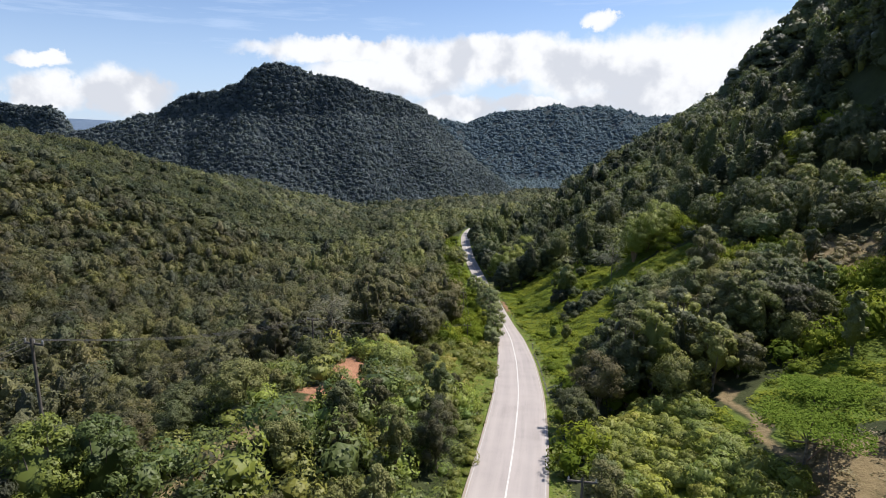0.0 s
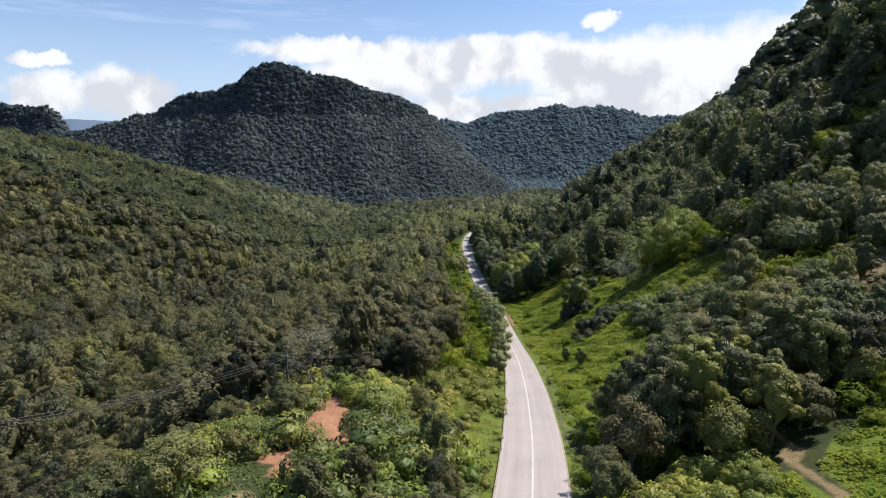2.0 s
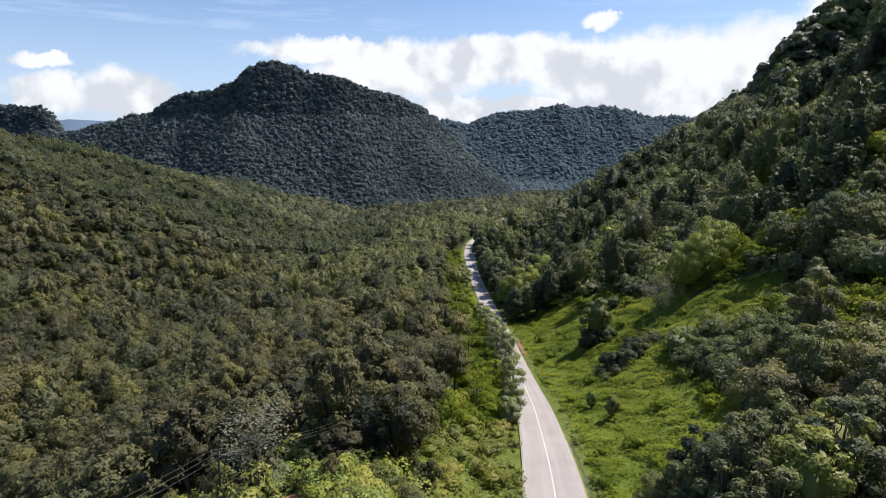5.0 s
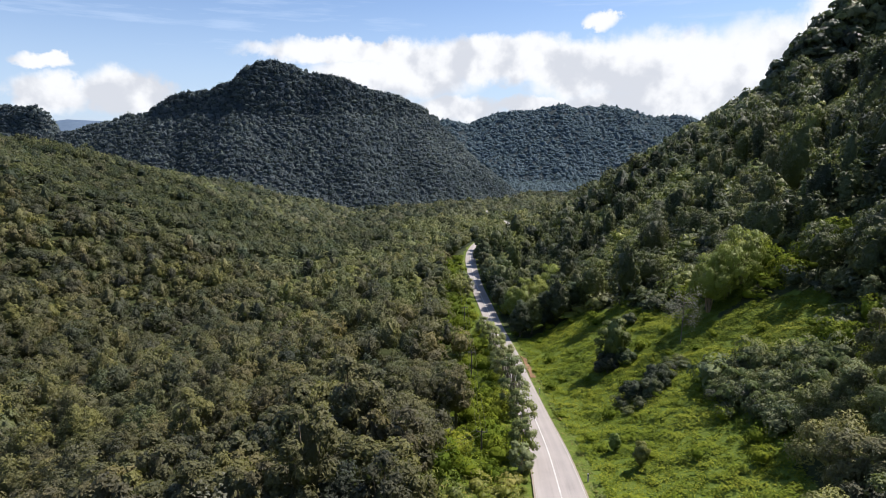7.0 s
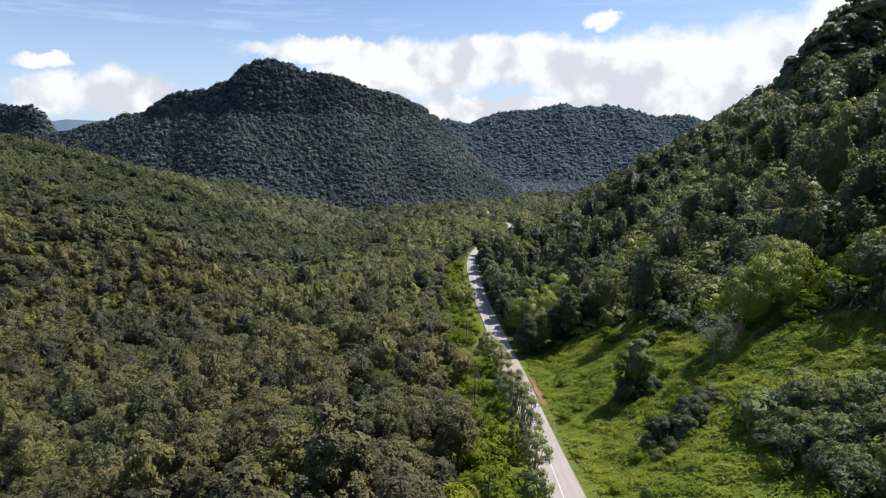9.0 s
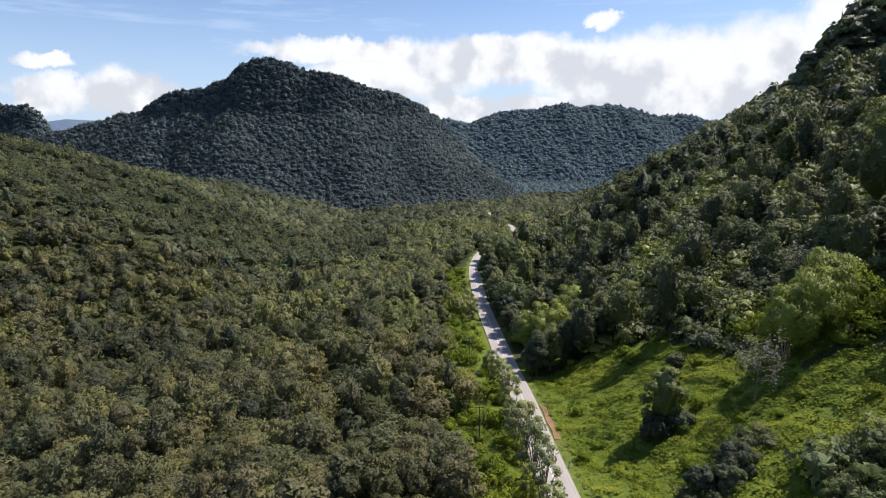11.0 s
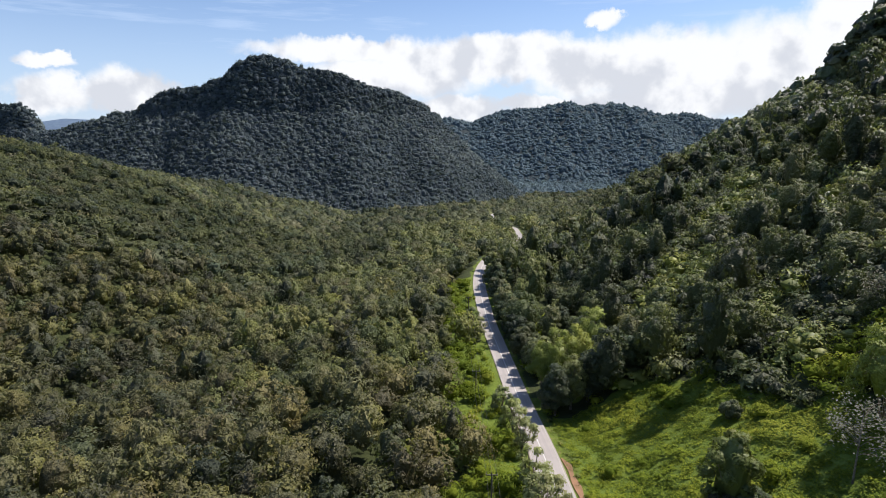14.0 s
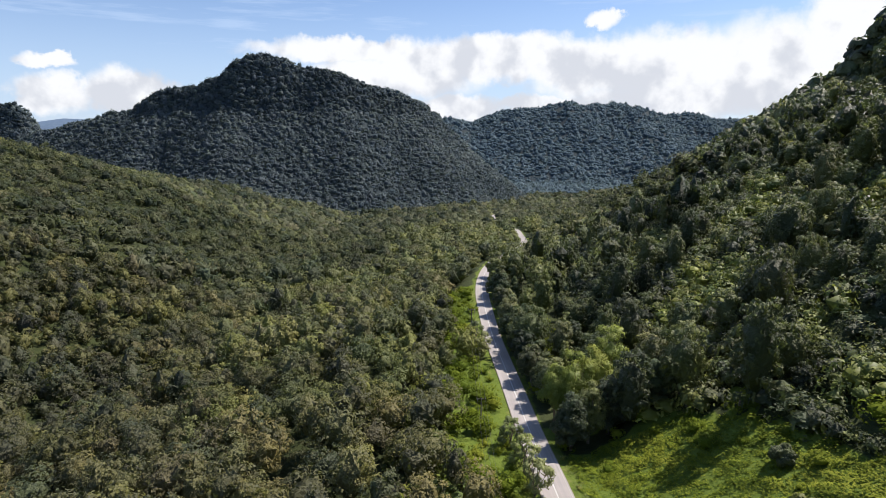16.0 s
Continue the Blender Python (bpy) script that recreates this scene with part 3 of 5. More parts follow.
def tube(points, radii, sides=5):
    """A tapered limb through the points."""
    v, f = [], []
    pts = np.asarray(points, float)
    for j, (p, r) in enumerate(zip(pts, radii)):
        d = pts[min(j + 1, len(pts) - 1)] - pts[max(j - 1, 0)]
        d /= np.linalg.norm(d)
        a = np.cross(d, (0.3, 0.9, 0.1) if abs(d[2]) > 0.5 else (0, 0, 1))
        a /= np.linalg.norm(a)
        b = np.cross(d, a)
        for q in range(sides):
            w = 2 * math.pi * q / sides
            v.append(p + r * (math.cos(w) * a + math.sin(w) * b))
    for j in range(len(pts) - 1):
        for q in range(sides):
            a0, a1 = j * sides + q, j * sides + (q + 1) % sides
            f += [(a0, a1, a1 + sides), (a0, a1 + sides, a0 + sides)]
    return np.array(v), np.array(f)


def join(pieces):
    vs, fs, ds, n = [], [], [], 0
    for v, f, *d in pieces:
        vs.append(v)
        fs.append(f + n)
        ds.append(d[0] if d else np.zeros((len(v), 3)))
        n += len(v)
    return np.concatenate(vs), np.concatenate(fs), np.concatenate(ds)


def lump(rng, centre, radii, level=1, rough=0.18):
    v, f = ICO[level]
    w = v * (1 + rng.normal(0, rough, (len(v), 1)))
    return w * radii + centre, f, v


def broad_tree(seed, height, spread, lobes, leaves, size, tall=0.8, limbs=True, core=2, droop=0.25, folded=True, flat=0.55, loose=0.0, bough=1.0):
    """A broadleaf tree: trunk and limbs, and a domed crown of many lobes set with leaf sprays. Returns crown and trunk."""
    rng = np.random.default_rng(seed)
    base = height * (1 - tall)
    deep = height * tall
    lean = rng.normal(0, 0.03, 2) * height
    mid = np.array([lean[0], lean[1], base + deep * 0.45])
    hull = np.array([spread, spread, deep * flat])
    pieces = [lump(rng, mid, hull * (0.66 - 0.2 * min(loose, 0.6)), core, 0.16)] if core else []
    centres, radii = [], []
    for j in range(lobes):
        up = 1 - 1.45 * (j + 0.5) / lobes
        w = 2.39996 * j + rng.uniform(-0.4, 0.4)
        flat = math.sqrt(max(0.0, 1 - up * up))
        d = np.array([flat * math.cos(w), flat * math.sin(w), up]) * rng.uniform(0.6, 0.9 + 0.2 * loose)
        centres.append(mid + d * hull)
        r = bough * spread * rng.uniform(0.30, 0.46) * (1 - 0.12 * loose) * (1.0 if lobes > 8 else 1.3)
        radii.append(np.array([r, r, r * rng.uniform(0.7, 0.95)]))
        if limbs and core:
            pieces.append(lump(rng, centres[-1], radii[-1] * (0.66 - 0.3 * loose), 1))
    total = sum(float(r[0]) ** 2 for r in radii)
    for c, r in zip(centres, radii):
        n = max(3, int(leaves * float(r[0]) ** 2 / total * 1.5))
        d = rng.normal(0, 1, (n, 3)) + (c - mid) / hull * 0.7 + (0, 0, 0.25)
        d /= np.linalg.norm(d, axis=1)[:, None]
        p = c + d * r * rng.uniform(0.84 - 0.45 * loose, 1.12 + 0.25 * loose, (n, 1))
        hidden = np.zeros(n, bool)
        for c2, r2 in zip(centres, radii):
            if c2 is not c:
                hidden |= (((p - c2) / r2) ** 2).sum(1) < 0.7
        hidden |= (((p - mid) / hull) ** 2).sum(1) < 0.45
        p, d = p[~hidden], d[~hidden]
        if len(p):
            v, f = cards(rng, p, d + (0, 0, 0.3), size, droop, 1.5, folded)
            out = (p - mid) / hull
            out = 0.6 * d + 0.4 * out / (np.linalg.norm(out, axis=1)[:, None] + 1e-6) + (0, 0, 0.1)
            pieces.append((v, f, np.repeat(out, len(v) // len(p), 0)))
    r0 = 0.02 * height + 0.03
    wood = [tube([(0, 0, -0.8), (lean[0] * 0.2, lean[1] * 0.2, base * 0.5), (lean[0] * 0.6, lean[1] * 0.6, base + 0.2), mid + (0, 0, deep * 0.2)], [r0 * 1.3, r0, r0 * 0.8, r0 * 0.3], 6 if limbs else 3)]
    if limbs:
        for c in centres[:7]:
            s = np.array([lean[0] * 0.5, lean[1] * 0.5, base * rng.uniform(0.75, 1.2)])
            wood.append(tube([s, (s + c) / 2 + (0, 0, 0.15), c], [r0 * 0.5, r0 * 0.32, r0 * 0.12], 4))
    return join(pieces), join(wood)


# ---- forest by zones ----


def scatter(x0, x1, y0, y1, step, rng):
    gx, gy = np.meshgrid(np.arange(x0, x1, step), np.arange(y0, y1, step))
    gx = gx + (np.arange(gx.shape[0])[:, None] % 2) * step * 0.5
    p = np.stack([gx.ravel(), gy.ravel()], 1)
    return p + rng.uniform(-0.42, 0.42, p.shape) * step


def in_sight(p, margin=14.0):
    """Within the wedge of land that the valley view takes in."""
    return (np.abs(p[:, 0]) < 0.80 * p[:, 1] + margin) & (p[:, 1] > 14)


def slope_seen(p, z):
    """Slopes that are turned to the valley's near end."""
    e = 3.0
    gx = (land(p[:, 0] + e, p[:, 1]) - land(p[:, 0] - e, p[:, 1])) / (2 * e)
    gy = (land(p[:, 0], p[:, 1] + e) - land(p[:, 0], p[:, 1] - e)) / (2 * e)
    d = np.stack([-p[:, 0], 60 - p[:, 1], 33 + 14 - z], 1)
    return (-gx * d[:, 0] - gy * d[:, 1] + d[:, 2]) / np.linalg.norm(d, axis=1) > -0.12


def plant_stuff(name, label, points, z, kinds, scales, mat, rng, stretch=0.25):
    """Joins many plants into one mesh; tint holds a tone for each plant."""
    vs, fs, ts, ds, n = [], [], [], [], 0
    pick = rng.integers(0, len(kinds), len(points))
    for k in range(len(kinds)):
        v, f, d = kinds[k]
        idx = np.nonzero(pick == k)[0]
        if not len(idx):
            continue
        a = rng.uniform(0, 2 * math.pi, len(idx))
        s = scales[idx]
        h = s * rng.uniform(1 - stretch, 1 + stretch, len(idx))
        c, si = np.cos(a) * s, np.sin(a) * s
        out = np.empty((len(idx), len(v), 3), np.float32)
        out[:, :, 0] = c[:, None] * v[:, 0] - si[:, None] * v[:, 1] + points[idx, 0][:, None]
        out[:, :, 1] = si[:, None] * v[:, 0] + c[:, None] * v[:, 1] + points[idx, 1][:, None]
        out[:, :, 2] = h[:, None] * v[:, 2] + z[idx][:, None]
        vs.append(out.reshape(-1, 3))
        turned = np.empty_like(out)
        turned[:, :, 0] = np.cos(a)[:, None] * d[:, 0] - np.sin(a)[:, None] * d[:, 1]
        turned[:, :, 1] = np.sin(a)[:, None] * d[:, 0] + np.cos(a)[:, None] * d[:, 1]
        turned[:, :, 2] = d[:, 2]
        ds.append(turned.reshape(-1, 3))
        fs.append((f[None] + (n + np.arange(len(idx)) * len(v))[:, None, None]).reshape(-1, 3))
        ts.append(np.repeat(rng.uniform(0, 1, len(idx)), len(v)))
        n += len(idx) * len(v)
    me = mesh_from(name, np.concatenate(vs), [np.concatenate(fs)], [mat], False, [("tint", np.concatenate(ts)), ("bough", np.concatenate(ds))])
    return tagged(new(name, me), label, "forest", kind="stuff")


def whole(tree):
    return join(list(tree))


def crown_cover(name, label, x0, x1, y0, y1, step, mat, seed, zone, level=2, tops=12):
    """Forest over steep far slopes: domed crowns set by the true area of the slope, each with a few leafy tops."""
    rng = np.random.default_rng(seed)
    p = scatter(x0, x1, y0, y1, step / 2, rng)
    e = 3.0
    gx = (land(p[:, 0] + e, p[:, 1]) - land(p[:, 0] - e, p[:, 1])) / (2 * e)
    gy = (land(p[:, 0], p[:, 1] + e) - land(p[:, 0], p[:, 1] - e)) / (2 * e)
    area = np.sqrt(1 + gx * gx + gy * gy)
    z = land(p[:, 0], p[:, 1])
    keep = (rng.random(len(p)) < area / 4) & in_sight(p, 8) & slope_seen(p, z) & zone(p[:, 0], p[:, 1])
    p, z, area = p[keep], z[keep], area[keep]
    kinds = []
    for n in range(5):
        v, f, d = lump(rng, np.array([0, 0, 0.25]), np.array([1.0, 1.0, 0.85]), level, 0.14)
        f = f[v[f].mean(1)[:, 2] > 0.1]
        w = rng.normal(0, 1, (tops, 3)) + (0, 0, 0.6)
        w /= np.linalg.norm(w, axis=1)[:, None]
        cv, cf = cards(rng, w * 1.04 + (0, 0, 0.25), w, 0.36, 0.2, 1.4, False)
        kinds.append(join([(v, f, d), (cv, cf, np.repeat(w, 3, 0))]))
    size = step * rng.triangular(0.42, 0.6, 1.5, len(p))
    plant_stuff(name, label, p, z - 0.5 * size, kinds, size, mat, rng, 0.35)


NEAR_KINDS = [
    ("rounded broadleaf tree with a dense olive-green crown", broad_tree(1, 7.5, 2.9, 15, 2100, 0.27, folded=False, loose=0.55)),
    ("rounded broadleaf tree with a lumpy dark green crown", broad_tree(2, 8.0, 3.1, 18, 2300, 0.27, folded=False, loose=0.55)),
    ("spreading broadleaf tree with a wide uneven crown", broad_tree(3, 6.8, 3.4, 19, 2400, 0.28, 0.7, folded=False, loose=0.55)),
    ("tall slender broadleaf tree with a narrow crown", broad_tree(4, 9.5, 2.1, 16, 2000, 0.26, 0.86, folded=False, loose=0.55)),
    ("tall slender young tree with large bright leaves", broad_tree(5, 8.8, 1.8, 13, 1100, 0.36, 0.86, folded=False, loose=0.55)),
    ("low bushy tree branching from the ground", broad_tree(6, 5.0, 2.7, 14, 1700, 0.27, 0.95, folded=False, loose=0.55)),
    ("low bushy tree with a loose leafy crown", broad_tree(7, 5.4, 2.3, 12, 1100, 0.33, 0.9, folded=False, loose=0.55)),
]
# the same trees with finer leaf sprays: height, spread, lobes, leaves, size, tall
FINE_KINDS = [(7.5, 2.9, 15, 3500, 0.18), (8.0, 3.1, 18, 3800, 0.18), (6.8, 3.4, 19, 3900, 0.185, 0.7), (9.5, 2.1, 16, 3200, 0.175, 0.86), (8.8, 1.8, 13, 2600, 0.21, 0.86), (5.0, 2.7, 14, 3000, 0.175, 0.95), (5.4, 2.3, 12, 2600, 0.19, 0.9)]
NEAR_LIGHT = [broad_tree(s, 7.0, 2.7, 26, 1500, 0.23, limbs=False, folded=False, loose=0.4, bough=0.8) for s in (8, 9)] + [broad_tree(10, 8.5, 1.9, 20, 1250, 0.22, 0.86, limbs=False, folded=False, loose=0.4)]
B1_KINDS = [broad_tree(s, 7.5, 3.3, 16, 480, 0.34, limbs=False, loose=0.3, folded=False)[0] for s in (11, 12, 13)] + [broad_tree(s, 9.0, 2.6, 15, 440, 0.33, 0.85, limbs=False, loose=0.3, folded=False)[0] for s in (14, 15)] + [broad_tree(16, 5.0, 2.7, 13, 400, 0.31, 0.95, limbs=False, loose=0.3, folded=False)[0]]
MID_KINDS = [broad_tree(s, 7.5, 3.4, 13, 260, 0.46, limbs=False, loose=0.3, folded=False, core=1)[0] for s in (11, 12, 13)] + [broad_tree(s, 9.5, 2.8, 9, 250, 0.46, 0.85, limbs=False, folded=False, core=1)[0] for s in (14, 15)] + [broad_tree(16, 5.0, 2.8, 9, 220, 0.44, 0.95, limbs=False, folded=False, core=1)[0]]
VINE_KINDS = [broad_tree(s, 9.5, 2.2, 40, 900, 0.27, 0.98, limbs=False, folded=False, loose=0.3, bough=0.66)[0] for s in (31, 32, 33)] + [broad_tree(s, 7.0, 2.9, 42, 1000, 0.27, 0.98, limbs=False, folded=False, loose=0.3, bough=0.6)[0] for s in (34, 35)] + [broad_tree(36, 8.5, 1.3, 22, 560, 0.25, 0.98, limbs=False, folded=False, loose=0.3, bough=0.75)[0]]
COLUMNS = [broad_tree(s, 7.5, 1.25, 12, 420, 0.34, 0.97, limbs=False, folded=False, core=1)[0] for s in (17, 18)]
FAR_KINDS = [broad_tree(s, 7.0, 4.1, 6, 76, 0.85, 0.92, limbs=False, core=1, folded=False)[0] for s in (21, 22, 23, 24, 25)]
BUSHES = [broad_tree(s, 1.9, 1.5, 8, 330, 0.17, 0.97, limbs=False, core=1, folded=False)[0] for s in (41, 42, 43)]
FAR_BUSHES = [broad_tree(s, 1.9, 1.5, 6, 110, 0.30, 0.97, limbs=False, core=1, folded=False)[0] for s in (46, 47)]
HILL_BUSHES = [broad_tree(s, 2.0, 1.8, 7, 90, 0.27, 0.97, limbs=False, core=1, folded=False, loose=0.3)[0] for s in (48, 49)]
FERN_BUSHES = [broad_tree(s, 2.2, 1.9, 9, 760, 0.17, 0.97, limbs=False, core=1, folded=False)[0] for s in (44, 45)]


def clear_of_road(p, left, right, from_y=0):
    u = p[:, 0] - road_x(p[:, 1])
    half = road_w(p[:, 1]) / 2
    return (u < -half - left) | (u > half + right)


def make_forest():
    rng = np.random.default_rng(3)
    # near: single trees in the strip along the road, the rest joined
    p = scatter(-125, 100, 14, 135, 4.1, rng)
    p = p[in_sight(p, 15)]
    p = p[open_land(p[:, 0], p[:, 1]) == 0]
    p = p[clear_of_road(p, 2.4, 2.4)]
    p = p[near_line(p[:, 0], p[:, 1], -16.8, 25, -11.5, 45) > 2.5]
    # the hill keeps open patches under creepers
    hill = p[:, 0] > road_x(p[:, 1])
    p = p[~(hill & (p[:, 0] > 34) & (wavy(p[:, 0], p[:, 1], 6.0, 2.2) > 0.20))]
    z = land(p[:, 0], p[:, 1])
    single = (p[:, 0] > -34) & (p[:, 0] < 48) & (p[:, 1] > 14) & (p[:, 1] < 112)
    protos = []
    for n, (label, (crown, trunk)) in enumerate(NEAR_KINDS):
        fine = broad_tree(n + 1, *FINE_KINDS[n], folded=False, loose=0.6)[0]
        crowns = [mesh_from("crown", c[0], [c[1]], [mat], False, [("bough", c[2])]) for c, mat in ((crown, LEAF), (crown, SLOPE_LEAF), (fine, LEAF), (fine, YOUNG_VALLEY_LEAF))]
        protos.append((label, crowns, mesh_from("trunk", trunk[0], [trunk[1]], [BARK], True)))
    odds = np.array([3, 2, 1.5, 4, 5, 2, 3.0])
    for (x, y), h in zip(p[single], z[single]):
        label, crowns, trunk = protos[rng.choice(len(protos), p=odds / odds.sum())]
        s = rng.uniform(0.6, 1.15)
        if 0 < x - road_x(y) < 8.5 and y < 82:
            s *= 0.62
        if x < road_x(y) and y < 74:  # young growth on the cut bank
            s *= 0.5 if y > 44 else 0.6
            if np.hypot(x + 10.5, y - 53) < 6:
                s *= 0.45
        kind = int(x > road_x(y) and rng.random() < 0.35)
        if y < (96 if x > road_x(y) else 72):
            kind = 2 + int(rng.random() < 0.65)
        tree = new("tree")
        tree.matrix_world = pose(x, y, h, 0, 0, rng.uniform(0, 360)) @ Matrix.Diagonal((s, s, s * rng.uniform(0.85, 1.2), 1))
        tagged(tree, label + (" above the road" if x > road_x(y) else " below the road"), "tree", "roadside forest trees")
        for name, me in (("crown", crowns[kind]), ("trunk", trunk)):
            new(name, me).parent = tree
    light = [whole(t) for t in NEAR_LIGHT]
    for side, mat in ((-1, LEAF), (1, SLOPE_LEAF)):
        rest = ~single & ((p[:, 0] - road_x(p[:, 1])) * side > 0) & (p[:, 0] > -70)
        plant_stuff("near_woodland", "dense broadleaf woodland on the valley side beside the road", p[rest], z[rest], light, rng.uniform(0.7, 1.2, rest.sum()), mat, rng)
    far_side = p[:, 0] <= -70
    plant_stuff("valley_woodland", "uneven green canopy of the valley woodland", p[far_side], z[far_side], MID_KINDS, rng.uniform(0.7, 1.15, far_side.sum()), MID_LEAF, rng)
    # middle distance
    p, r = scatter(-260, 210, 135, 300, 4.8, rng), scatter(0, 210, 135, 300, 5.7, rng)
    steep = scatter(80, 190, 135, 245, 3.9, rng)
    steep = steep[steep[:, 0] > road_x(steep[:, 1]) + 84]
    p = np.concatenate([p[p[:, 0] < road_x(p[:, 1])], r[r[:, 0] > road_x(r[:, 1])], steep])
    p = p[in_sight(p, 9)]
    p = p[open_land(p[:, 0], p[:, 1]) == 0]
    p = p[clear_of_road(p, 2.6, 2.2)]
    hill = p[:, 0] > road_x(p[:, 1]) + 22
    p = p[~(hill & (wavy(p[:, 0], p[:, 1], 6.0, 2.2) > 0.16))]
    z = land(p[:, 0], p[:, 1])
    young = (p[:, 0] < road_x(p[:, 1])) & (p[:, 1] > 170) & (p[:, 0] > -50 + 30 * wavy(p[:, 0], p[:, 1], 25.0, 0.6)) & (rng.random(len(p)) < 0.65)
    for side, mat in ((-1, MID_LEAF), (0, YOUNG_VALLEY_LEAF), (1, SLOPE_LEAF)):
        for fine in (True, False):
            mine = young if side == 0 else ~young & ((p[:, 0] - road_x(p[:, 1])) * side > 0)
            on = mine & ((p[:, 1] < (235 if side > 0 else 195)) == fine)
            kinds = B1_KINDS if fine else MID_KINDS
            right = side > 0
            plant_stuff("valley_woodland", "uneven green canopy of the valley woodland", p[on], z[on], (VINE_KINDS if fine else kinds + COLUMNS * 2) if right else kinds, rng.triangular(0.42, 0.8, 1.6, on.sum()) if right else rng.triangular(0.6, 0.85, 1.2, on.sum()), mat, rng, 0.4 if right else 0.25)
    p = scatter(-460, 400, 300, 540, 5.8, rng)
    p = p[in_sight(p, 5)]
    p = p[np.abs(p[:, 0] - road_x(p[:, 1])) > 5.0]
    z = land(p[:, 0], p[:, 1])
    keep = slope_seen(p, z)
    p, z = p[keep], z[keep]
    bluff = (p[:, 0] > 100) & (p[:, 1] < 420)
    p, z = p[~bluff], z[~bluff]
    young = (np.abs(p[:, 0] - road_x(p[:, 1]) + 30) < 55 + 35 * wavy(p[:, 0], p[:, 1], 40.0, 0.6)) & (rng.random(len(p)) < 0.8)
    for on, mat in ((young, YOUNG_VALLEY_LEAF), (~young, FAR_LEAF)):
        plant_stuff("slope_forest", "closed canopy of forest over the side slopes", p[on], z[on] - 0.8, FAR_KINDS, rng.triangular(0.5, 0.7, 1.25, on.sum()), mat, rng, 0.45)
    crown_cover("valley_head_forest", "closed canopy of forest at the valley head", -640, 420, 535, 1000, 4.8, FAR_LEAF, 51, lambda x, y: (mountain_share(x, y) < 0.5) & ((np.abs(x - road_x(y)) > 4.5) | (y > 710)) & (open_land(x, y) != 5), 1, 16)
    crown_cover("bluff_forest", "dark vine-hung forest on the steep limestone bluff", 84, 380, 250, 425, 3.6, SLOPE_LEAF, 54, lambda x, y: (x > 100) & (y > 300) | (ridge(x, y, KARST, 0.7, 5, 40, 2.2) > valley(x, y) - 9), 2, 34)
    crown_cover("mountain_forest", "dark forest clothing the steep limestone mountain, blued by painted haze", -1000, 130, 700, 1010, 3.5, HAZY_HILL_LEAF, 52, lambda x, y: mountain_share(x, y) > 0.35, 1, 14)
    crown_cover("far_range_forest", "dark forest on the distant range, tinted bluish by painted haze", -420, 1000, 1010, 1560, 6.2, HAZY_RANGE_LEAF, 53, lambda x, y: y > 1010, 1, 8)


make_forest()


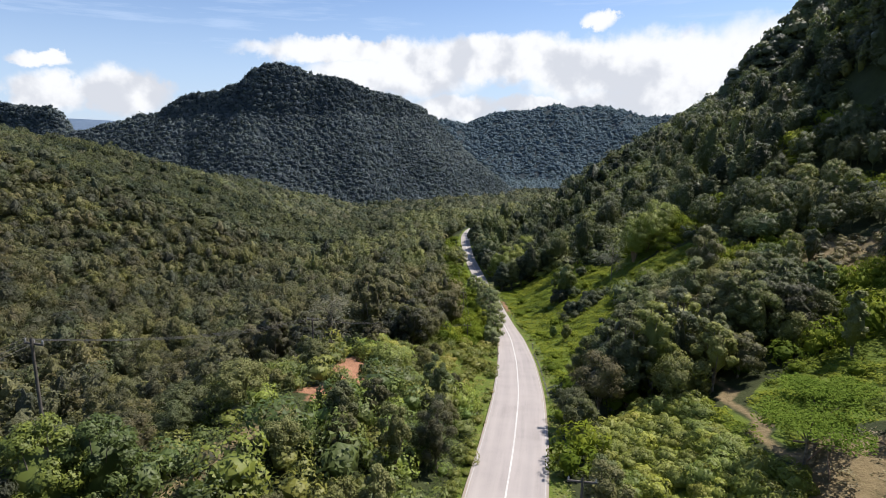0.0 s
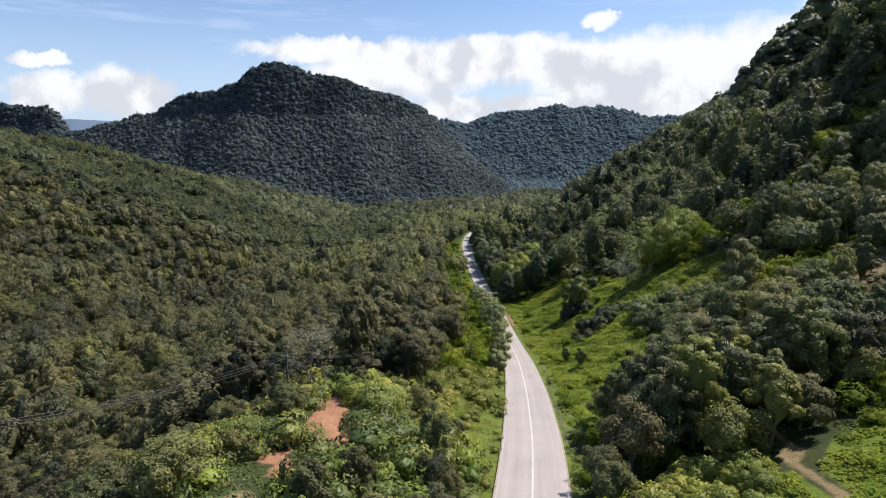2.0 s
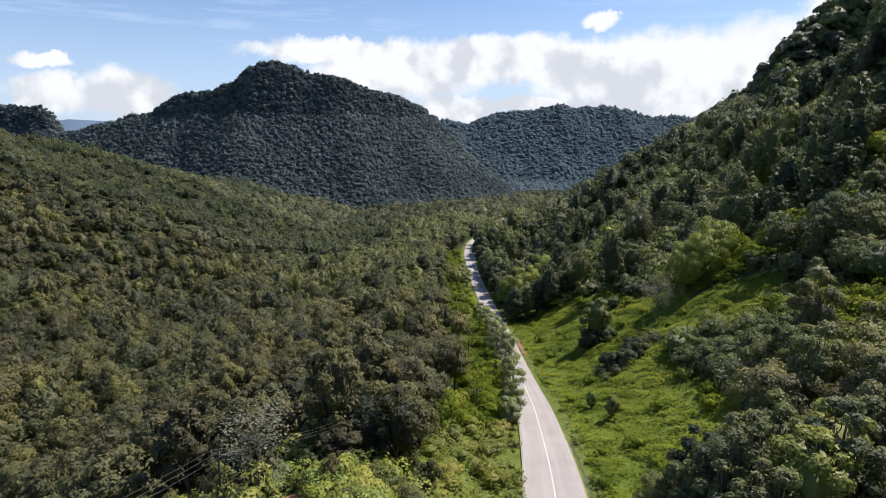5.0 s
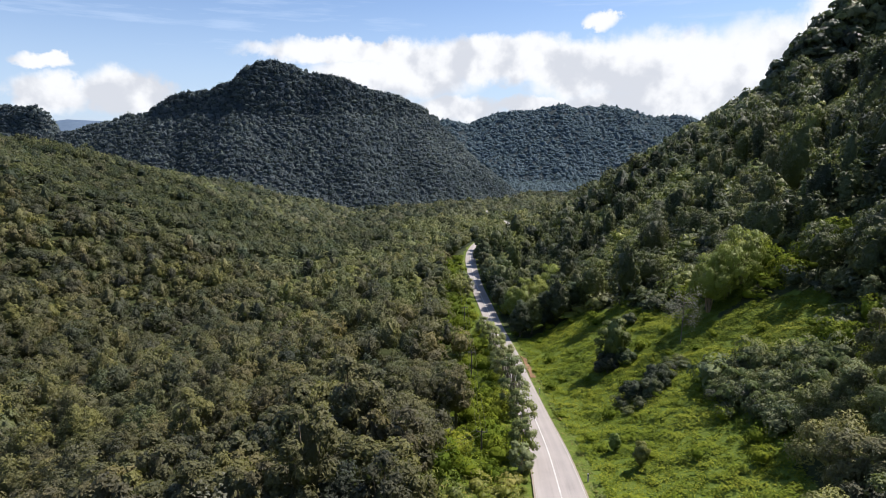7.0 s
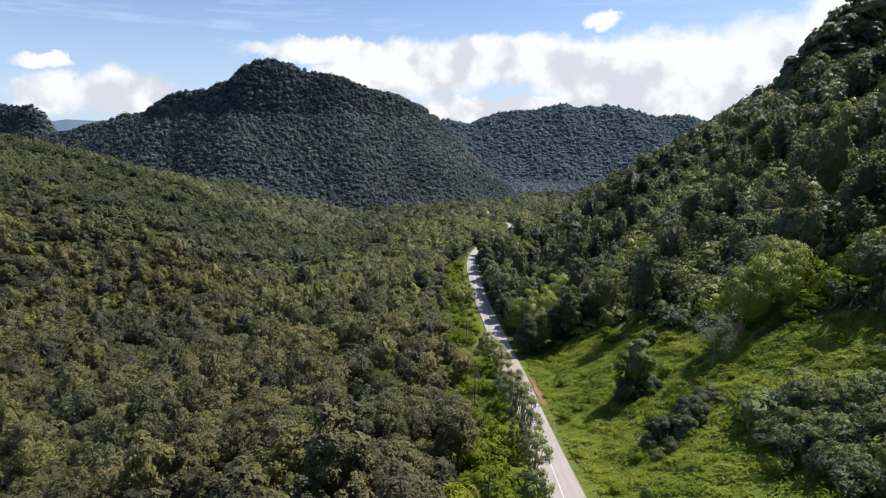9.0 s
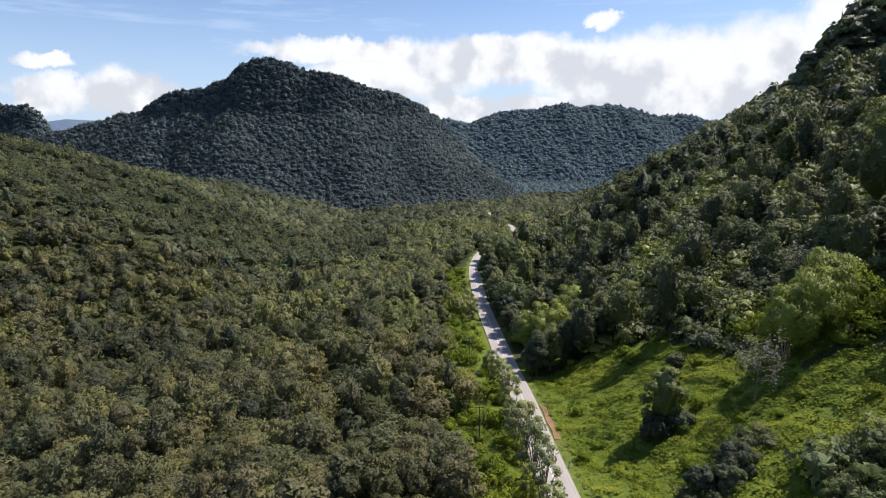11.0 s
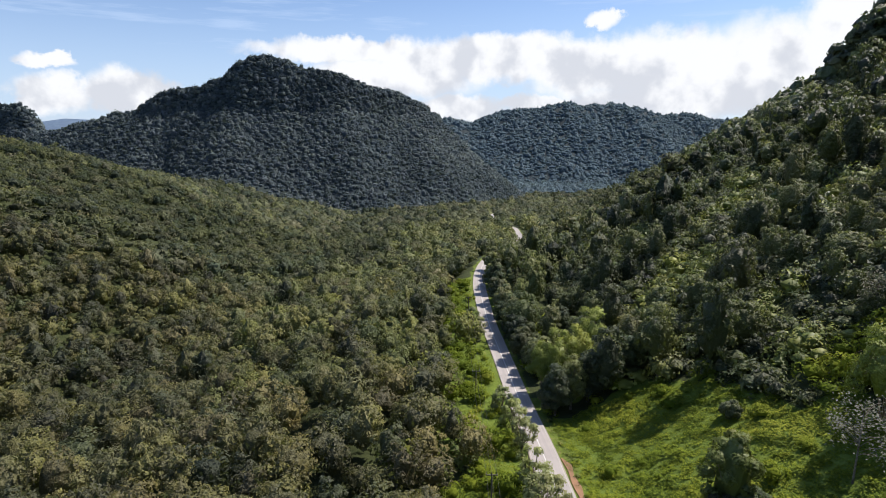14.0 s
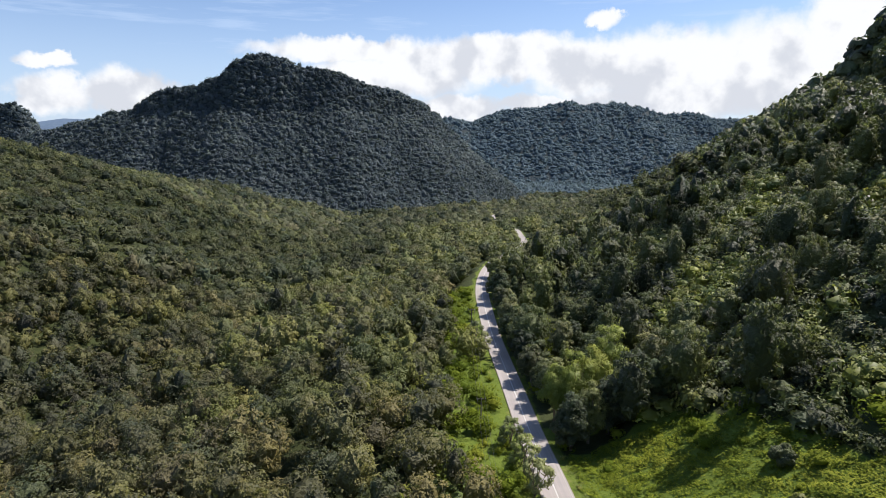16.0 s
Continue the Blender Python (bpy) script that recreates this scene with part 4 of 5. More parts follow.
def make_undergrowth():
    rng = np.random.default_rng(5)
    p = scatter(-40, 60, 28, 165, 1.15, rng)
    code = open_land(p[:, 0], p[:, 1])
    # creeping vines over the meadow, the cover slope and the glades
    for codes, mat, name, label, size, dens in (((2, 8, 9, 11), CREEPER, "creeper_mat", "low mat of bright green creeping vines", 0.19, 64), ((4,), YELLOW_LEAF, "scrub_mat", "low yellowish grass and scrub beside the road", 0.17, 28), ((4,), CREEPER, "green_scrub_mat", "low green grass and creepers beside the road", 0.16, 34), ((0,), BUSH_LEAF, "bank_grass", "tall green grass over the cut bank", 0.15, 28), ((6,), DRY_LEAF, "dry_bank_grass", "dry brown grass and litter on the cut bank", 0.13, 40), ((1,), YELLOW_LEAF, "verge_grass", "short yellowish grass along the road verge", 0.14, 30)):
        q = p[np.isin(code, codes)]
        if name == "bank_grass":
            q = p[(code == 0) & (p[:, 0] < road_x(p[:, 1])) & (p[:, 1] < 78) & (p[:, 0] > -34)]
        if name == "dry_bank_grass":
            yard = p[inside(p[:, 0], p[:, 1], YARD)]
            q = np.concatenate([q, yard[rng.random(len(yard)) < 0.45]])
        if "scrub" in name:
            q = q[(q[:, 1] > 94) == name.startswith("green")]
        if 1 in codes:
            u = np.abs(q[:, 0] - road_x(q[:, 1]))
            q = q[u > road_w(q[:, 1]) / 2 + 0.75]
        q = np.repeat(q, dens, 0) + rng.uniform(-0.65, 0.65, (len(q) * dens, 2))
        if 1 in codes:
            q = q[np.abs(q[:, 0] - road_x(q[:, 1])) > road_w(q[:, 1]) / 2 + 0.15]
        def mound(x, y):
            return (0.0 if 1 in codes else 0.42) * (np.maximum(wavy(x, y, 1.1, 0.4), -0.3) + 0.5 * wavy(x, y, 0.5, 1.4) + 0.8 * np.maximum(wavy(x, y, 3.1, 2.4), 0))

        x, y = q[:, 0], q[:, 1]
        h = land(x, y) + rng.uniform(0.02, 0.2, len(q)) + np.maximum(mound(x, y), -0.1)
        slope = np.column_stack([mound(x - 0.1, y) - mound(x + 0.1, y), mound(x, y - 0.1) - mound(x, y + 0.1), np.full(len(q), 0.2)]) * 4.0
        v, f = cards(rng, np.column_stack([q, h]), np.tile((0.0, 0.0, 1.0), (len(q), 1)), size, 0.1, 1.5, False)
        tone = 0.5 + 0.3 * wavy(q[:, 0], q[:, 1], 2.3, 0.9) + rng.normal(0, 0.12, len(q))
        me = mesh_from(name, v, [f], [mat], False, [("tint", np.repeat(np.clip(tone, 0, 0.98), 3)), ("bough", np.repeat(slope, 3, 0))])
        tagged(new(name, me), label, "undergrowth", kind="stuff")
    # shrubs
    for codes, kinds, mat, step, name, label, lo, hi in (((2, 8), BUSHES, CREEPER, 6.4, "meadow_shrubs", "low green shrubs scattered over the creeper slope", 0.35, 0.85), ((4,), BUSHES, YELLOW_LEAF, 2.6, "roadside_scrub", "yellow-green scrub bushes along the road", 0.4, 1.0), ((4, 5), BUSHES, CREEPER, 2.9, "green_roadside_scrub", "bright green scrub bushes along the road", 0.3, 1.5), ((9,), FERN_BUSHES, FERN_LEAF, 1.7, "fern_thicket", "dense thicket of pale yellow-green ferns", 0.4, 0.85), ((10,), BUSHES, DRY_LEAF, 1.8, "dry_crop", "rows of dry brown plants in a hillside plot", 0.4, 0.7)):
        q = scatter(-40, 72, 26, 260, step, rng)
        q = q[np.isin(open_land(q[:, 0], q[:, 1]), codes)]
        if "scrub" in name:
            q = q[(q[:, 1] > 94) == name.startswith("green")]
        plant_stuff(name, label, q, land(q[:, 0], q[:, 1]) - 0.1, kinds, rng.uniform(lo, hi, len(q)), mat, rng)
    # bushes that fill the palm grove
    q = scatter(32, 50, 88, 116, 1.7, rng)
    q = q[inside(q[:, 0], q[:, 1], PALM_GROVE)]
    plant_stuff("grove_bushes", "leafy green bushes and tall grass among wild palms", q, land(q[:, 0], q[:, 1]) - 0.1, BUSHES, rng.uniform(0.5, 1.4, len(q)), SLOPE_LEAF, rng, 0.5)
    # bright ferns beside the clay cut
    q = np.concatenate([scatter(-10, -3, 59, 71, 1.3, rng), scatter(-22, -16, 46, 53, 1.4, rng)])
    q = q[(near_line(q[:, 0], q[:, 1], -7.6, 68, -5.2, 61.5) < 1.9) | (np.hypot(q[:, 0] + 18.8, q[:, 1] - 49.8) < 2.4)]
    plant_stuff("fern_clump", "bright yellow-green fern bushes beside the red clay cut", q, land(q[:, 0], q[:, 1]) + 0.4, FERN_BUSHES, rng.uniform(0.6, 1.05, len(q)), FERN_LEAF, rng, 0.4)
    # thickets in the hollow of the meadow
    q = scatter(25, 36, 110, 125, 1.5, rng)
    q = q[near_line(q[:, 0], q[:, 1], 26, 115, 35, 121) < 2.6]
    plant_stuff("meadow_thicket", "dark thicket of bushes in a hollow of the creeper meadow", q, land(q[:, 0], q[:, 1]) - 0.2, BUSHES, rng.uniform(0.4, 0.85, len(q)), SLOPE_LEAF, rng, 0.4)
    # tufts and low bushes that spill over the road edges
    n = 150
    y = rng.uniform(26, 165, n)
    side = np.where(rng.random(n) < 0.72, -1.0, 1.0)
    x = road_x(y) + side * (road_w(y) / 2 + np.where(side < 0, rng.uniform(0.15, 1.5, n), rng.uniform(0.9, 1.5, n)))
    plant_stuff("verge_tufts", "yellowish tufts and low bushes along the road edge", np.column_stack([x, y]), land(x, y) - 0.05, BUSHES, rng.uniform(0.16, 0.5, n) * np.where(side < 0, 1.0, 0.6), YELLOW_LEAF, rng, 0.3)
    # bushes between the near trees
    q = scatter(-40, 66, 24, 225, 4.5, rng)
    q = q[in_sight(q, 4) & ((q[:, 1] < 135) | (q[:, 0] > -8)) & ((q[:, 0] < road_x(q[:, 1]) + 16) | (q[:, 1] < 105))]
    q = q[(open_land(q[:, 0], q[:, 1]) == 0) & clear_of_road(q, 1.6, 1.6)]
    # creepers over the open patches of the hill
    r = scatter(30, 175, 60, 290, 2.6, rng)
    r = r[in_sight(r, 2)]
    r = r[(r[:, 0] > road_x(r[:, 1]) + 16) & (open_land(r[:, 0], r[:, 1]) == 0)]
    bare = wavy(r[:, 0], r[:, 1], 6.0, 2.2)
    front = r[:, 1] < 150
    for on, kinds, mat, label in ((front & (bare > 0.23), BUSHES, CREEPER, "bright creepers smothering open patches of the hillside"), (~front & (bare > 0.23), HILL_BUSHES, BUSH_LEAF, "bright creepers smothering open patches of the hillside"), (front & (bare <= 0.23) & (r[:, 1] > 105) & (r[:, 0] < 75), FAR_BUSHES, SLOPE_LEAF, "low bushes and vines between the hillside trees"), (~front & (bare <= 0.23), HILL_BUSHES, SLOPE_LEAF, "low bushes and vines between the hillside trees")):
        plant_stuff("hill_creepers", label, r[on], land(r[on, 0], r[on, 1]) - 0.3, kinds, rng.uniform(0.8, 1.7, on.sum()), mat, rng, 0.5)
    # young growth that closes the cut bank
    r = scatter(-40, 8, 24, 82, 2.7, rng)
    r = r[(open_land(r[:, 0], r[:, 1]) == 0) & clear_of_road(r, 1.4, 1.4) & (r[:, 0] < road_x(r[:, 1])) & in_sight(r, 2) & (near_line(r[:, 0], r[:, 1], -16.8, 25, -11.5, 45) > 1.3)]
    light = wavy(r[:, 0], r[:, 1], 5.0, 1.3) + rng.normal(0, 0.25, len(r)) > 0.15
    for on, mat, label in ((light, LIGHT_LEAF, "bright yellow-green bushes on the cut bank"), (~light, BUSH_LEAF, "green bushes on the cut bank")):
        plant_stuff("bank_bushes", label, r[on], land(r[on, 0], r[on, 1]) - 0.1, BUSHES, rng.uniform(0.45, 1.15, on.sum()), mat, rng, 0.35)
    near = q[:, 1] < 145
    for side, mat in ((-1, BUSH_LEAF), (1, CREEPER)):
        on = (q[:, 0] - road_x(q[:, 1])) * side > 0
        for r, kinds in ((q[on & near], BUSHES), (q[on & ~near], FAR_BUSHES)):
            plant_stuff("understorey", "leafy understorey bushes between the trees", r, land(r[:, 0], r[:, 1]), kinds, rng.uniform(0.8, 1.6, len(r)), mat, rng)


make_undergrowth()


# ---- trees that stand apart ----


def part(name, arrays, mat, parent, label="", smooth=False):
    ob = new(name, mesh_from(name, arrays[0], [arrays[1]], [mat], smooth, [("bough", arrays[2])] if len(arrays) > 2 else ()))
    ob.parent = parent
    return tagged(ob, label) if label else ob


def thing(name, x, y, label, category, group="", turn=0.0, sink=0.0, z=None):
    ob = new(name)
    ob.matrix_world = pose(x, y, float(land(x, y)) - sink if z is None else z, 0, 0, turn)
    return tagged(ob, label, category, group)


def lone_tree(x, y, seed, height, spread, mat, label, tall=0.85, leaves=900, size=0.34, lobes=14, flat=0.55, core=2, loose=0.0, bough=1.0):
    crown, trunk = broad_tree(seed, height, spread, lobes, leaves * 2, size * 0.72, tall, flat=flat, folded=False, core=core, loose=loose, bough=bough)
    tree = thing("tree", x, y, label, "tree", "trees along the road")
    part("crown", crown, mat, tree)
    part("trunk", trunk, BARK, tree, smooth=True)


# thin-leaved trees that lean over the near edge of the road
for n, (y, off, h, w) in enumerate([(98, 4.4, 3.4, 1.3), (103, 3.9, 5.0, 1.5), (111, 3.3, 6.0, 1.7), (118, 3.5, 7.4, 1.9), (125.5, 3.2, 8.2, 1.8), (132, 3.2, 7.8, 1.9), (137, 3.8, 6.0, 2.0), (143, 3.3, 5.6, 1.8), (154, 3.3, 5.6, 1.8), (160, 3.4, 5.0, 1.7), (167, 4.0, 4.4, 1.6), (205, 4.0, 5.0, 1.8), (212, 4.2, 5.4, 1.8)]):
    lone_tree(float(road_x(y)) - off + (0.7 if y < 140 else 0.2), y, 100 + n, h, w, PALE_LEAF, "slender pale-leaved tree leaning over the road edge", 0.94, 620, 0.28, 17, flat=0.6, core=0, loose=1.0)
# the shady row where the hill forest meets the road
for n in range(22):
    y = 166 + 5.0 * n
    if 169 < y < 182:  # the bamboo stands here
        continue
    lone_tree(float(road_x(y)) + float(road_w(y)) / 2 + 2.7 + 0.9 * math.sin(2.3 * n), y + 1.1 * math.sin(1.7 * n), 140 + n % 6, 7.2 + 1.6 * math.sin(3.1 * n), 2.5 + 0.4 * math.sin(1.3 * n), SLOPE_LEAF, "dark leafy tree shading the road edge", 0.92, 620, 0.42, 13)
# trees in the meadow
for n, (x, y, h, w, mat, label) in enumerate([
    (28.6, 131.2, 8.8, 2.5, BUSH_LEAF, "single dark bushy tree in the creeper meadow"),
    (29.8, 133.2, 8.2, 1.6, YELLOW_LEAF, "yellow-topped bush in the creeper meadow"),
    (27.3, 130.0, 3.2, 1.8, SLOPE_LEAF, "low dark bush at the foot of the meadow tree"),
    (29.9, 130.2, 2.8, 1.7, SLOPE_LEAF, "low dark bush at the foot of the meadow tree"),
    (27.0, 116.5, 2.8, 1.5, SLOPE_LEAF, "leafy thicket in the creeper meadow"),
    (29.2, 115.6, 2.6, 1.4, SLOPE_LEAF, "leafy thicket in the creeper meadow"),
    (31.0, 117.6, 3.0, 2.0, SLOPE_LEAF, "leafy thicket in the creeper meadow"),
    (20.5, 103.0, 2.6, 0.6, LIGHT_LEAF, "slim sapling in the creeper meadow"),
    (36.5, 148.0, 2.2, 1.3, SLOPE_LEAF, "low bush in the creeper meadow"),
    (21.7, 97.4, 3.4, 0.8, BUSH_LEAF, "slim dark tree at the meadow edge"),
]):
    lone_tree(x, y, 170 + n, h, w, mat, label, 0.96, 800, 0.30, 13)
# tall vine-hung trees at the head of the meadow
for n, (x, y, h, w) in enumerate([(17.6, 166.5, 8.6, 2.2), (20.4, 168.0, 9.6, 2.5), (23.6, 169.2, 9.0, 2.4), (27.0, 170.6, 8.8, 2.6), (30.6, 172.0, 8.0, 2.4), (34.5, 171.0, 6.6, 2.2)]):
    lone_tree(x, y, 330 + n, h, w, SLOPE_LEAF, "tall dark tree hung with vines at the meadow edge", 0.97, 1100, 0.34, 30, loose=0.3)
# tall leafy trees between the road and the farm track
for n, (x, y, h, w, mat) in enumerate([(20.6, 60.0, 10.5, 2.4, YOUNG_VALLEY_LEAF), (23.6, 61.5, 12.6, 2.7, BUSH_LEAF), (26.4, 63.5, 12.0, 2.6, SLOPE_LEAF), (19.4, 63.6, 9.0, 2.2, SLOPE_LEAF), (22.4, 66.0, 12.0, 2.6, YOUNG_VALLEY_LEAF), (25.4, 68.4, 11.4, 2.7, SLOPE_LEAF), (18.6, 68.2, 7.4, 2.0, SLOPE_LEAF), (28.6, 66.6, 10.4, 2.5, BUSH_LEAF), (21.0, 71.5, 8.6, 2.3, SLOPE_LEAF)]):
    lone_tree(x, y, 350 + n, h, w, mat, "tall leafy tree in a dense stand beside the road", 0.95, 2100, 0.25, 30, loose=0.5, bough=0.72)
# dense tall trees above the farm track
for n, (x, y, h, w) in enumerate([(33.5, 68.5, 9.0, 2.7), (36.6, 67.0, 10.2, 3.0), (40.0, 69.0, 10.4, 3.1), (43.2, 71.5, 9.6, 2.8), (37.5, 72.5, 10.6, 3.0), (31.5, 64.0, 7.0, 2.2)]):
    lone_tree(x, y, 340 + n, h, w, SLOPE_LEAF, "tall dense dark tree above the farm track", 0.95, 1900, 0.26, 30, loose=0.4, bough=0.75)
# leafy growth round the foot of the bank pole
for n, (x, y, h, w) in enumerate([(-20.4, 26.6, 7.2, 2.2), (-22.6, 26.8, 7.0, 2.0), (-18.8, 28.4, 6.4, 2.1), (-23.8, 29.8, 6.8, 2.1)]):
    lone_tree(x, y, 310 + n, h, w, BUSH_LEAF, "bushy green tree on the cut bank", 0.96, 3000, 0.17, 26, loose=0.5, bough=0.75)
# dead and thin grey trees
for n, (x, y, h) in enumerate([(38.6, 128.8, 8.6), (-30, 118, 7.0), (-46, 124, 6.5), (-13.5, 66, 7.5), (56, 152, 6)]):
    rng = np.random.default_rng(200 + n)
    tree = thing("bare_tree", x, y, "thin grey half-bare tree among the leafy forest", "tree", "bare trees")
    wood = [tube([(0, 0, -0.5), (0.1, 0, h * 0.5), (0.2, 0.1, h)], [0.11, 0.08, 0.02], 5)]
    twigs = []
    for q in range(30):
        a, b = rng.uniform(0, 6.28), rng.uniform(0.3, 0.95) * h
        e = np.array([math.cos(a) * 0.24 * h, math.sin(a) * 0.24 * h, b + rng.uniform(0.4, 1.4)])
        wood.append(tube([(0.1, 0, b), e * (0.5, 0.5, 1) - (0, 0, 0.3), e], [0.035, 0.025, 0.008], 3))
        c = e + rng.normal(0, 0.45, (40, 3))
        twigs.append(cards(rng, c, np.tile((0, 0, 1.0), (40, 1)), 0.15, 0.3))
    part("trunk", join(wood), BARK, tree)
    part("crown", join(twigs), GREY_LEAF, tree, "sparse greyish leaves")


COLUMN_SPOTS = [(43.5, 58, 7.5), (57, 88, 7), (63, 118, 7), (70, 140, 8)]
for n, (x, y, h) in enumerate(COLUMN_SPOTS):
    lone_tree(x, y, 190 + n, h, 1.15, SLOPE_LEAF, "tall stump smothered in dark hanging vines", 0.98, 700, 0.3, 14)


def bamboo(x, y, seed, height, spread):
    """A clump of arching culms with feathery bright foliage."""
    rng = np.random.default_rng(seed)
    clump = thing("bamboo_clump", x, y, "arching clump of feathery bright green bamboo", "bamboo", "bamboo clumps")
    culms = []
    for n in range(16):
        a, r = 2.399 * n, rng.uniform(0.35, 1.0)
        out = np.array([math.cos(a), math.sin(a), 0])
        h = height * rng.uniform(0.75, 1.0) * (1.05 - 0.25 * r)
        pts = [out * 0.3, out * spread * r * 0.35 + (0, 0, h * 0.6), out * spread * r * 0.75 + (0, 0, h * 0.97), out * spread * r * 1.1 + (0, 0, h * 0.86)]
        culms.append(tube(pts, [0.05, 0.04, 0.02, 0.008], 3))
    crown, _ = broad_tree(seed, height, spread, 24, 5200, 0.17, 0.85, limbs=False, folded=False, droop=0.9, loose=0.8)
    for culm in culms:
        part("culm", culm, TIMBER, clump)
    part("foliage", crown, BAMBOO_LEAF, clump)


for n, (x, y, h, w) in enumerate([(45.6, 135.0, 9.4, 3.1), (49.0, 136.0, 10.2, 3.5), (52.5, 138.0, 9.8, 3.4), (17.0, 175, 10.2, 2.5), (19.6, 174.5, 11.6, 3.0), (22.8, 176.5, 12.4, 3.2), (26.2, 179, 12.4, 3.2)]):
    bamboo(x, y, 220 + n, h, w)


def frond_plant(x, y, seed, height, reach, mat, name, label, category, count=11, broad=0.28):
    """A palm or banana plant: a short stem and arching blades."""
    rng = np.random.default_rng(seed)
    plant = thing(name, x, y, label, category)
    stem = tube([(0, 0, -0.3), (0.05, 0, height * 0.6), (0.08, 0.02, height)], [0.16, 0.13, 0.09], 6)
    part("stem", stem, BARK, plant)
    me = None
    for n in range(count):
        a = 2.399 * n + rng.uniform(-0.3, 0.3)
        lift = rng.uniform(0.1, 0.9) if broad > 0.2 else rng.uniform(0.45, 1.5)
        out, side = np.array([math.cos(a), math.sin(a), 0]), np.array([-math.sin(a), math.cos(a), 0])
        v, f = [], []
        steps = 12 if broad < 0.2 else 7
        for q in range(steps):
            t = q / (steps - 1)
            c = out * reach * t * (1 - 0.25 * lift * t) + (0, 0, height + reach * (lift * t - (0.45 + 0.5 * lift) * t * t))
            w = broad * reach * math.sin(math.pi * (0.12 + 0.84 * t)) * 0.5
            v += [c + side * w - (0, 0, w * 0.5), c, c - side * w - (0, 0, w * 0.5)]
        if broad < 0.2:  # separate leaflets to both sides of the midrib
            rib = [np.array(p) for p in v[1::3]]
            v = []
            for q in range(steps - 1):
                for sign in (1, -1):
                    w = 1.5 * broad * reach * math.sin(math.pi * (0.14 + 0.8 * q / steps))
                    along = rib[q + 1] - rib[q]
                    tip = rib[q] + along * 1.6 + sign * side * w - (0, 0, rng.uniform(0.2, 0.7) * w)
                    v += [rib[q], rib[q] + along * 0.95, tip]
                v += [rib[q] + side * 0.02, rib[q] - side * 0.02, rib[q + 1]]
            f = np.arange(len(v)).reshape(-1, 3)
        else:
            for q in range(steps - 1):
                i0 = q * 3
                for e in (0, 1):
                    f += [(i0 + e, i0 + e + 1, i0 + e + 4), (i0 + e, i0 + e + 4, i0 + e + 3)]
        part("blade", (np.array(v), np.array(f)), mat, plant)


for n, (x, y, h, r) in enumerate([(34.5, 104, 1.6, 3.0), (36.5, 101, 1.8, 3.2), (37, 107, 2.0, 3.2), (41, 99.5, 2.2, 3.3), (42.5, 106, 2.0, 3.1), (40, 110, 1.8, 3.0), (44.5, 101.5, 2.0, 3.0), (36.5, 95, 1.3, 2.6), (46, 105.5, 1.8, 2.9), (34.8, 108, 1.0, 2.5), (38.5, 161.5, 1.6, 2.0), (34, 167, 1.5, 2.0), (42, 158, 1.4, 1.9), (3.2, 152, 1.6, 1.9), (1.5, 156, 1.4, 1.8), (46, 170, 2.0, 2.2), (52, 182, 2.0, 2.2), (60, 176, 2.2, 2.3), (40, 178, 1.8, 2.0)]):
    frond_plant(x, y, 240 + n, 0.9 * h, 0.8 * r, PALM_LEAF, "palm", "short wild palm with arching green fronds", "palm", 17, 0.17)
for n, (x, y) in enumerate([(14.6, 68.5), (15.4, 66.2)]):
    frond_plant(x, y, 260 + n, 0.8, 1.6, SLOPE_LEAF, "banana_plant", "low wild banana plant leaning over the road edge", "plant", 9, 0.3)


def umbrella_tree(x, y, seed, height, spread):
    """A flat-topped feathery tree in storeys."""
    rng = np.random.default_rng(seed)
    tree = thing("umbrella_tree", x, y, "flat-topped feathery green tree beside the farm yard", "tree")
    wood, c = [tube([(0, 0, -0.5), (0.1, 0, height * 0.5), (0.2, 0.1, height * 0.9)], [0.12, 0.09, 0.04], 6)], []
    for n in range(9):
        a, r, z = 2.399 * n, spread * rng.uniform(0.3, 0.8), height * rng.uniform(0.66, 1.0)
        e = np.array([math.cos(a) * r, math.sin(a) * r, z])
        wood.append(tube([(0.1, 0, height * 0.45), e * (0.6, 0.6, 0.9), e], [0.05, 0.03, 0.01], 4))
        m = 700
        d, w = np.sqrt(rng.uniform(0, 1, m)) * spread * 0.5, rng.uniform(0, 6.28, m)
        c.append(np.column_stack([e[0] + d * np.cos(w), e[1] + d * np.sin(w), e[2] + rng.normal(0, 0.12, m) - 0.02 * d * d]))
    c = np.concatenate(c)
    part("trunk", join(wood), BARK, tree)
    part("crown", cards(rng, c, np.tile((0, 0, 1.0), (len(c), 1)), 0.13, 0.1, 1.8), UMBRELLA_LEAF, tree)


umbrella_tree(26.6, 38.8, 270, 5.6, 4.2)
umbrella_tree(29.5, 42.0, 271, 5.6, 3.6)

# ---- small things by the road ----


def prism(size, centre, bevel=0.02):
    bm = bmesh.new()
    bmesh.ops.create_cube(bm, size=1.0)
    for v in bm.verts:
        v.co = Vector((v.co.x * size[0] + centre[0], v.co.y * size[1] + centre[1], v.co.z * size[2] + centre[2]))
    bmesh.ops.bevel(bm, geom=bm.edges[:], offset=bevel, segments=1, affect="EDGES")
    bmesh.ops.triangulate(bm, faces=bm.faces[:])
    v = np.array([p.co[:] for p in bm.verts])
    f = np.array([[p.index for p in q.verts] for q in bm.faces])
    bm.free()
    return v, f


POLES = [(-31.0, 12.0, 21.5), (-21.9, 29.2, 22.6), (-14.8, 62.6, 13.2), (-6.0, 84.0, 6.5), (4.6, 103.5, -1.0), (5.0, 138.0, -4.0), (4.9, 171.5, -5.6), (5.2, 214.0, -4.4)]


